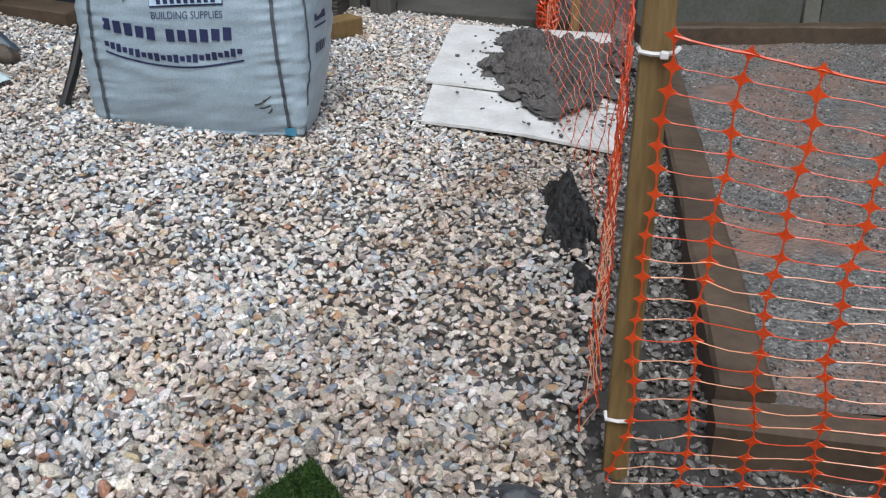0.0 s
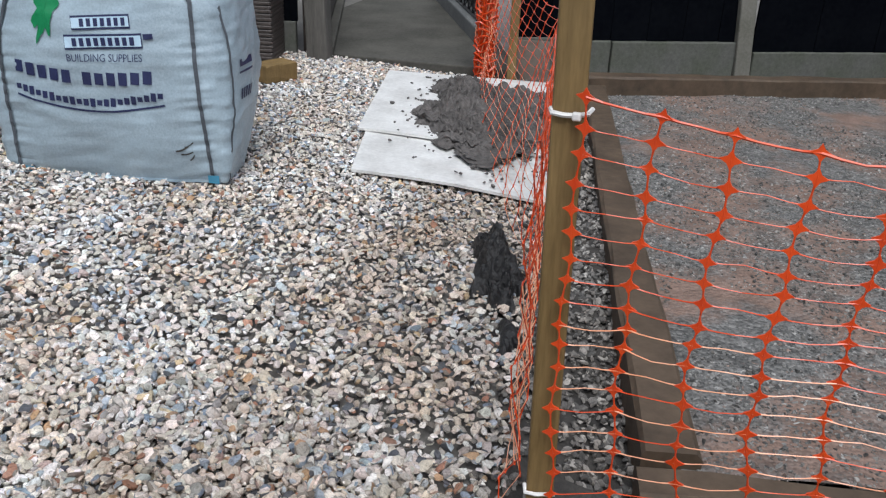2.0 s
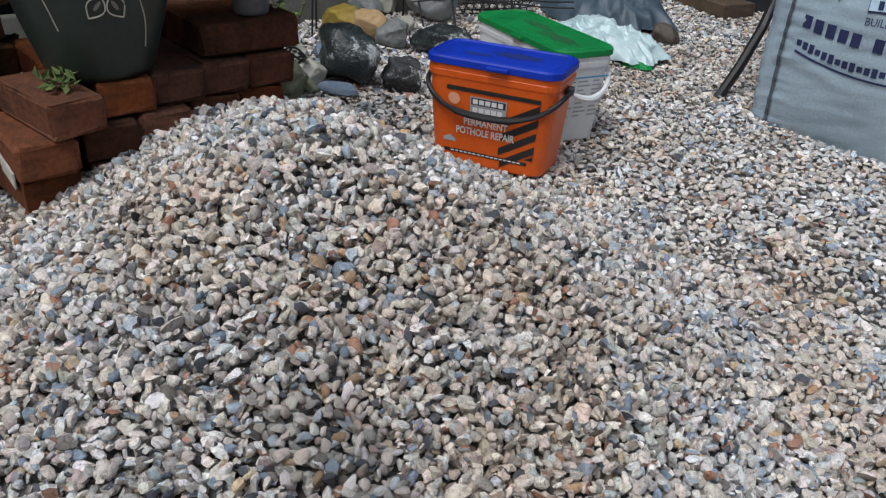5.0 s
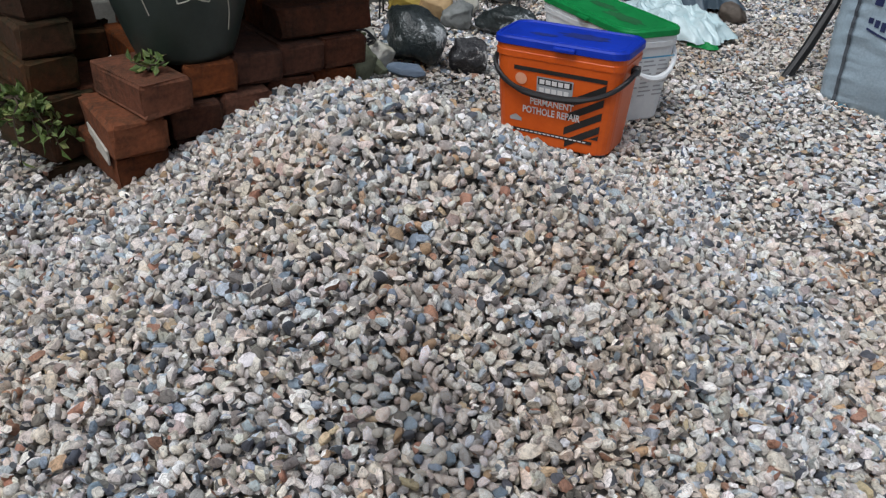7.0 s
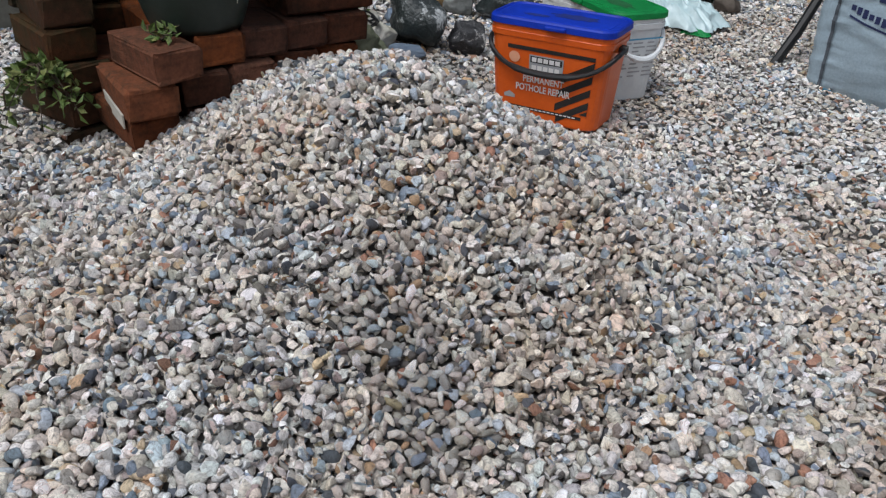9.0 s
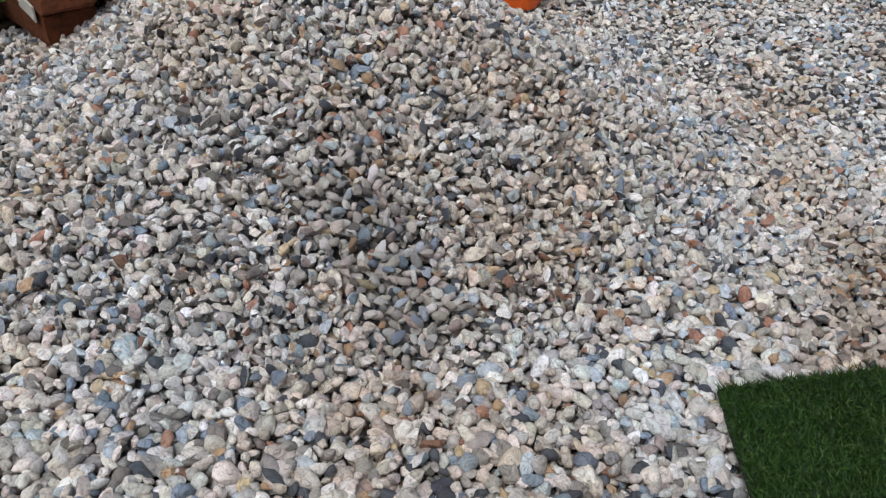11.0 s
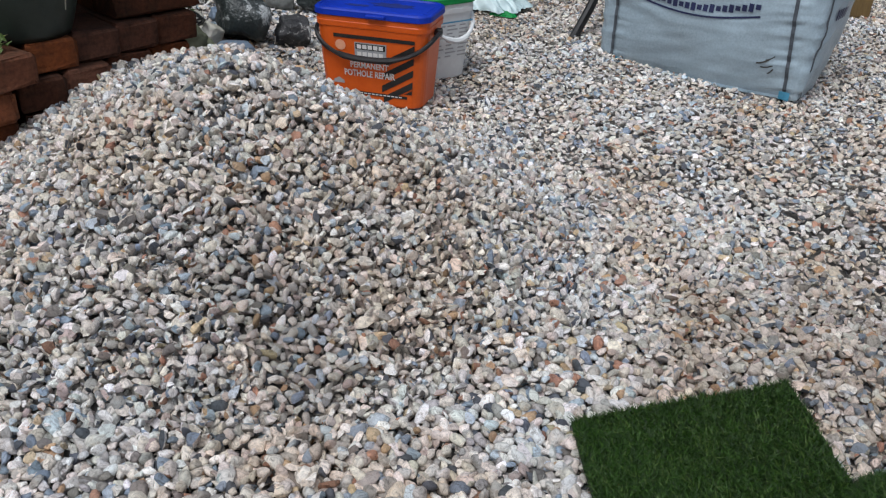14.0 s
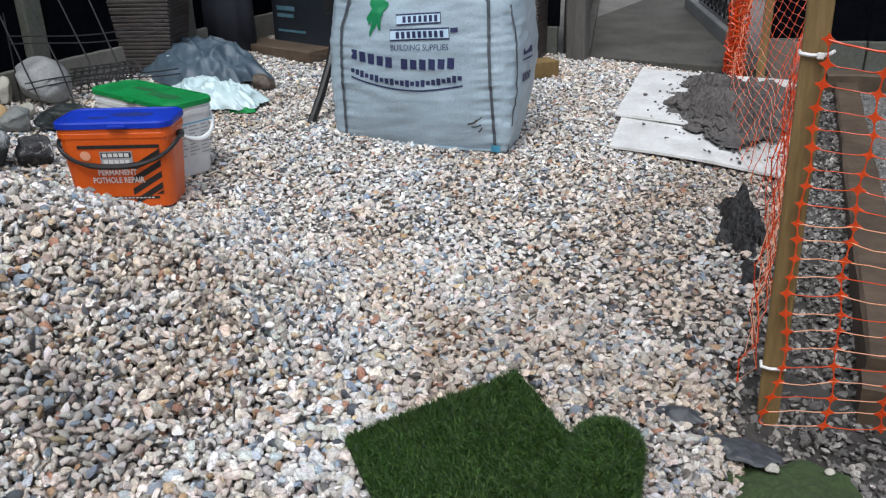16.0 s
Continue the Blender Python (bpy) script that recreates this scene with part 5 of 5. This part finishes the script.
R_pale = worn("pale_rock", (0.36, 0.35, 0.31), (0.58, 0.56, 0.51), 0.7, 60, 10, 0.4, stain=(0.30, 0.27, 0.15))
R_blue = worn("blue_slate_rock", (0.10, 0.14, 0.20), (0.22, 0.28, 0.36), 0.5, 40, 10, 0.5, stretch=(1, 1, 6))
R_moss = worn("mossy_rock", (0.09, 0.10, 0.055), (0.22, 0.23, 0.15), 0.85, 70, 10, 0.6)


def rock(x, y, rx, ry, rz, turn, material, label, seed, rough=0.5, sink=0.25, tip=0):
    b = bmesh.new()
    bmesh.ops.create_icosphere(b, subdivisions=4, radius=1)
    rs = np.random.default_rng(seed)
    cuts = [(Vector(rs.normal(size=3)).normalized(), rs.uniform(0.60, 0.93)) for _ in range(14)]
    for v in b.verts:
        c = v.co.copy()
        for n, d in cuts:
            e = c.dot(n) - d
            if e > 0:
                c -= n * e * 0.92
        c *= 1 + rough * 0.35 * noise.noise(v.co * 1.6 + Vector((seed, 0, 0))) + rough * 0.16 * noise.noise(v.co * 5 + Vector((0, seed, 0))) + rough * 0.07 * noise.noise(v.co * 13 + Vector((0, 0, seed)))
        v.co = Vector((c.x * rx, c.y * ry, c.z * rz))
    ob = new("rock", finish(b, "rock", material, True))
    ob.matrix_world = pose(x, y, top(x, y) + rz * (1 - sink), tip, 0, turn)
    return tagged(ob, label, "rock", "rockery stones")


rock(-1.235, -1.105, 0.118, 0.085, 0.092, 20, R_dark, "large dark green-black rock with white veins", 1)
rock(-1.095, -1.005, 0.062, 0.052, 0.060, 30, R_band, "black rock banded with thin white stripes", 2)
rock(-1.135, -1.185, 0.064, 0.034, 0.018, 35, R_blue, "flat blue-grey slate lying on gravel", 3, 0.15, 0.1)
rock(-1.66, -0.905, 0.085, 0.06, 0.058, 10, R_yellow, "ochre yellow mossy rock", 4)
rock(-1.575, -0.845, 0.072, 0.058, 0.052, 60, R_orange, "tan orange rounded rock", 5)
rock(-1.465, -0.815, 0.062, 0.055, 0.055, 0, R_grey, "grey-green rounded rock among others", 6)
rock(-1.345, -0.725, 0.125, 0.060, 0.058, 28, R_dark, "long dark rock with white veins", 7)
rock(-1.19, -0.60, 0.09, 0.05, 0.045, 40, R_band, "white and grey marbled rock", 17)
rock(-1.60, -0.690, 0.075, 0.032, 0.032, 140, R_pale, "pale rod-shaped stone lying aslant", 8, 0.1)
rock(-1.735, -0.515, 0.112, 0.108, 0.104, 15, R_granite, "big round speckled grey granite boulder", 9, 0.1)
rock(-1.775, -0.745, 0.065, 0.05, 0.045, 50, R_grey, "small grey stone against the fence", 10)
rock(-1.84, -0.62, 0.05, 0.04, 0.07, 0, R_pale, "upright pale stone by the boulder", 18)
rock(-1.235, -1.225, 0.058, 0.048, 0.046, 20, R_pale, "round white stone with ochre stains", 11)
rock(-1.150, -1.330, 0.065, 0.055, 0.058, 80, R_moss, "round mossy grey-green stone by the bricks", 12)
rock(-1.175, -1.255, 0.035, 0.028, 0.024, 10, R_moss, "small dark mossy stone", 13)
rock(-1.42, -1.08, 0.04, 0.03, 0.03, 10, R_blue, "small blue-white stone on gravel", 14)
rock(-1.44, -1.16, 0.035, 0.03, 0.028, 70, R_pale, "small white stone on gravel", 15)
rock(-1.215, 0.17, 0.055, 0.045, 0.045, 20, worn("brown_rock", (0.06, 0.045, 0.035), (0.13, 0.105, 0.085), 0.7, 60, 10, 0.5), "brown stone holding down the sheet", 16)
rock(1.145, -1.245, 0.013, 0.011, 0.010, 20, R_pale, "pale pebble lying on the mossy mat", 21, 0.2, -1.6)
rock(1.232, -1.185, 0.010, 0.008, 0.006, 60, R_pale, "small pale chip lying on the mossy mat", 22, 0.2, -1.6)
clip = thing("wire_coil", pose(-1.235, -1.276, 0.150), "small tangle of black wire behind the bricks", "wire coil")
for k in range(3):
    part("wire", tube([(0.03 * math.cos(a) + 0.01 * k, 0.035 * math.sin(a), 0.012 * math.sin(2 * a + k) + 0.014 * k) for a in np.linspace(0, 6.0, 20)], 0.0035, 5), M_black_pl, clip)

# wire fence roll over the boulder
wire = thing("wire_netting", pose(-1.62, -0.62, 0.085, 0, 0, 74), "black wire mesh panel leaning over the boulder", "wire netting")
lean_v = 0.42
for k in range(4):
    s = 0.02 + 0.115 * k
    part("upright_wire", tube([(s, 0, 0), (s - 0.02 + 0.012 * math.sin(k), lean_v * 0.16, 0.16), (s - 0.05, lean_v * 0.42, 0.42)], 0.0032, 6), M_black_pl, wire)
for z in (0.08, 0.10, 0.24, 0.27):
    part("cross_wire", tube([(-0.02 + 0.62 * f, lean_v * z, z + 0.02 * math.sin(4 * f + z * 9)) for f in np.linspace(0, 1, 10)], 0.0028, 6), M_black_pl, wire)
roll2 = thing("wire_roll", pose(-1.72, -0.22, 0.09, 0, 0, 70), "dark rolled wire netting lying by the boulder", "wire roll")
for k in range(9):
    part("wire_turn", tube([(0.03 * k - 0.12 + 0.01 * math.sin(3 * a), 0.055 * math.cos(a), 0.055 + 0.052 * math.sin(a)) for a in np.linspace(0, 6.2, 14)], 0.003, 5), M_black_pl, roll2)
for k in range(12):
    a = 2 * math.pi * k / 12
    part("long_wire", tube([(-0.14, 0.055 * math.cos(a), 0.055 + 0.052 * math.sin(a)), (0.14, 0.055 * math.cos(a + 0.2), 0.055 + 0.052 * math.sin(a + 0.2))], 0.0025, 5), M_black_pl, roll2)
for k, (x, y, h) in enumerate(((-1.63, -1.02, 0.20), (-1.70, -0.97, 0.34), (-1.76, -0.60, 0.36))):
    st_ob = new("garden_stake", finish(tube([(0, 0, -0.05), (0.004, 0.006, h)], 0.0035, 6), "garden_stake", M_black_pl))
    st_ob.matrix_world = pose(x, y, 0.09)
    tagged(st_ob, "thin black metal garden stake", "stake", "garden stakes")

# ---- woven planters, sheet, box ----
M_rattan = worn("dark_woven_rattan", (0.028, 0.022, 0.021), (0.080, 0.066, 0.060), 0.55, 60, 12, 0.5)


def rattan(x, y, z, turn, b0, b1, h, label):
    ob = thing("woven_planter", pose(x, y, z, 0, 0, turn), label, "planter", "woven planters")
    part("liner", loft([[(px, py, zz) for px, py in rounded(2 * (b0 + (b1 - b0) * zz / h) - 0.012, 2 * (b0 + (b1 - b0) * zz / h) - 0.012, 0.012, 2)] for zz in (0, h)]), M_black_pl, ob)
    n = int(h / 0.017)
    for i in range(n):
        zz = 0.0085 + 0.017 * i
        e = b0 + (b1 - b0) * zz / h
        ring = rounded(2 * e, 2 * e, 0.012, 2)
        m2 = len(ring)
        secs = [[(px * k, py * k, zz + dz) for px, py in ring] for dz, k in ((-0.0075, 0.985), (-0.004, 1.0), (0.004, 1.0), (0.0075, 0.985))]
        bm = bmesh.new()
        loft(secs, bm, False)
        for v in bm.verts:
            v.co.z += 0.0022 * math.sin(40 * (v.co.x + v.co.y) + i * math.pi)
        part("woven_course", bm, M_rattan, ob)
    return ob


rattan(-1.86, 0.175, 0.085, 27, 0.105, 0.175, 0.52, "tall dark brown woven rattan planter")
rattan(-0.62, 1.46, 0.02, 12, 0.13, 0.13, 0.50, "dark woven rattan planter behind the bag")
part_log = new("timber_block", finish(box(0.16, 0.10, 0.075, (0, 0, 0), 0.006, 0.001, cuts=2), "timber_block", M_timber))
part_log.matrix_world = pose(-0.345, 1.12, slope(-0.345, 1.1), 0, 0, 62)
tagged(part_log, "brown timber offcut lying beside the bag", "timber block", "timber offcuts")
plank = new("timber_block", finish(box(0.52, 0.17, 0.055, (0, 0, 0), 0.005, 0.001, cuts=3), "timber_block", M_sleeper))
plank.matrix_world = pose(-1.60, 0.775, 0.075, 0, 0, -8)
tagged(plank, "wet brown timber plank lying before a black box", "timber block", "timber offcuts")

M_sheet = worn("slate_blue_plastic_sheet", (0.035, 0.058, 0.080), (0.090, 0.13, 0.165), 0.5, 25, 7, 0.3)
M_film = worn("pale_turquoise_sack_film", (0.34, 0.49, 0.52), (0.62, 0.74, 0.75), 0.3, 25, 8, 0.2)


def crumple(cx, cy, rx, ry, h, turn, seed, folds=1.0, n=64):
    """A crumpled sheet heaped on the ground."""
    bm = bmesh.new()

    def fn(u, v):
        a, b = 2 * u - 1, 2 * v - 1
        rr = math.sqrt(a * a + b * b)
        k = max(abs(a), abs(b)) / max(rr, 1e-6)
        a, b = a * k, b * k
        r = math.sqrt(a * a + b * b)
        e = 1 + 0.35 * noise.noise((a * 1.6, b * 1.6, seed)) + 0.12 * noise.noise((a * 5, b * 5, seed + 2))
        x, y = rx * a * e, ry * b * e
        ridge = 1 - abs(noise.noise((a * 2.2 + 0.6 * b, b * 2.6, seed + 1)))
        ridge2 = 1 - abs(noise.noise((a * 5 + b, b * 6, seed + 4)))
        z = h * (1 - r ** 4) * (0.45 + 0.55 * ridge ** 1.5) + folds * 0.055 * (ridge2 - 0.72) + folds * 0.012 * noise.noise((a * 9, b * 9, seed + 8)) * (1 - 0.6 * r ** 3)
        wx = cx + x * math.cos(turn) - y * math.sin(turn)
        wy = cy + x * math.sin(turn) + y * math.cos(turn)
        return (wx, wy, slope(cx, cy) + max(z, 0.004) + 0.004)
    sheet(n, n, fn, bm)
    return bm


tagged(part("plastic_sheet", crumple(-1.64, 0.24, 0.38, 0.22, 0.15, -0.2, 3.0, 0.45, 90), M_sheet, smooth=True), "crumpled slate-blue plastic sheet heaped on gravel", "plastic sheet")
sack = thing("plastic_sack", None, "crumpled pale turquoise and white plastic sack", "plastic sack", "plastic sacks")
part("film", crumple(-1.24, -0.12, 0.24, 0.15, 0.085, 0.12, 7.0, 0.60, 80), M_film, sack, smooth=True)
part("green_corner", crumple(-1.035, -0.165, 0.05, 0.035, 0.025, 0.3, 9.0, 0.2, 14), M_green_pl, sack, "green printed corner")
sack2 = thing("plastic_sack", pose(-1.68, 0.10, -0.055), "twist of white plastic sack beside the planter", "plastic sack", "plastic sacks")
part("film", loft([[(0.035 * k * math.cos(a) * (1 + 0.3 * math.sin(3 * a + z * 30)), 0.028 * k * math.sin(a), z) for a in np.linspace(0, 2 * math.pi, 15)[:-1]] for z, k in ((0.10, 0.9), (0.15, 1.4), (0.19, 1.1), (0.225, 1.2), (0.24, 0.5))]), M_film, sack2, smooth=True)
M_navy_cloth = worn("black_navy_cloth", (0.006, 0.008, 0.014), (0.015, 0.018, 0.028), 0.8, 60, 8, 0.3)
cover = thing("covered_stack", pose(-1.93, 0.72, 0.09), "something tall under a black cloth cover", "cover")
part("cloth", loft([[(0.15 * k * math.cos(a) * (1 + 0.06 * math.sin(7 * a)), 0.13 * k * math.sin(a) * (1 + 0.06 * math.cos(6 * a)), z) for a in np.linspace(0, 2 * math.pi, 41)[:-1]] for z, k in ((0, 1.05), (0.2, 1.0), (0.45, 0.95), (0.7, 0.85), (0.75, 0.5))]), M_navy_cloth, cover, smooth=True)
carton = thing("carton", pose(-1.60, 1.06, 0.07, 0, 0, -6), "black cardboard carton with teal printing", "carton")
part("shell", box(0.44, 0.24, 0.36, (0, 0, 0), 0.004, cuts=1), worn("black_card", (0.008, 0.011, 0.016), (0.02, 0.026, 0.034), 0.5, 50, 6, 0.1), carton)
M_teal = worn("teal_print", (0.05, 0.11, 0.15), (0.09, 0.18, 0.23), 0.5, 60, 9, 0.05)
for x0, x1, z, hh in ((-0.18, -0.02, 0.27, 0.03), (0.02, 0.15, 0.275, 0.02), (-0.18, -0.05, 0.20, 0.022), (-0.18, -0.06, 0.165, 0.018), (-0.18, 0.02, 0.09, 0.012)):
    part("print_bar", box(x1 - x0, 0.002, hh, ((x0 + x1) / 2, -0.1212, z)), M_teal, carton)
leg = thing("folding_frame", None, "bent dark steel frame leg leaning behind the bag", "steel frame")
part("leg", tube([(-0.735, -0.115, 0.035), (-0.725, -0.055, 0.13), (-0.723, 0.009, 0.239), (-0.751, 0.089, 0.331), (-0.772, 0.148, 0.449), (-0.79, 0.19, 0.75)], 0.0155, 8), M_black_pl, leg)
part("foot", tube([(-0.742, -0.12, 0.034), (-0.727, -0.11, 0.034)], 0.014, 8), M_black_pl, leg)
part("panel", box(0.10, 0.012, 0.32, (-0.80, 0.17, 0.40), 0.003), M_black_pl, leg)
leaner = thing("timber_sheet", pose(0.62, 1.765, -0.03, -4, 0, 6), "thin grey-brown board leaning behind the net post", "board")
part("panel", box(0.19, 0.012, 0.18, (0, 0, 0), 0.002, cuts=1), worn("grey_brown_board", (0.10, 0.08, 0.065), (0.19, 0.16, 0.135), 0.8, 40, 6, 0.2), leaner)

# ---- single stones on the near flank of the heap ----
stone_meshes = []
for co, fc in stone_shapes(24, 3, rng):
    me = bpy.data.meshes.new("stone")
    me.from_pydata([tuple(v) for v in co], [], [tuple(int(i) for i in f) for f in fc])
    me.shade_smooth()
    me.set_sharp_from_angle(angle=radians(42))
    me.materials.append(M_stone)
    stone_meshes.append(me)
for x, y in ph[single]:
    ob = new("stone", stone_meshes[int(rng.integers(0, 24))])
    ob.parent = heap_ob
    k = float(rng.uniform(0.0066, 0.0115))
    turn = Euler((float(rng.normal() * 0.6), float(rng.normal() * 0.6), float(rng.uniform(0, 6.28))))
    ob.matrix_basis = Matrix.LocRotScale((x, y, top(x, y) + float(rng.uniform(-0.006, 0.012))), turn, (k, k, k))
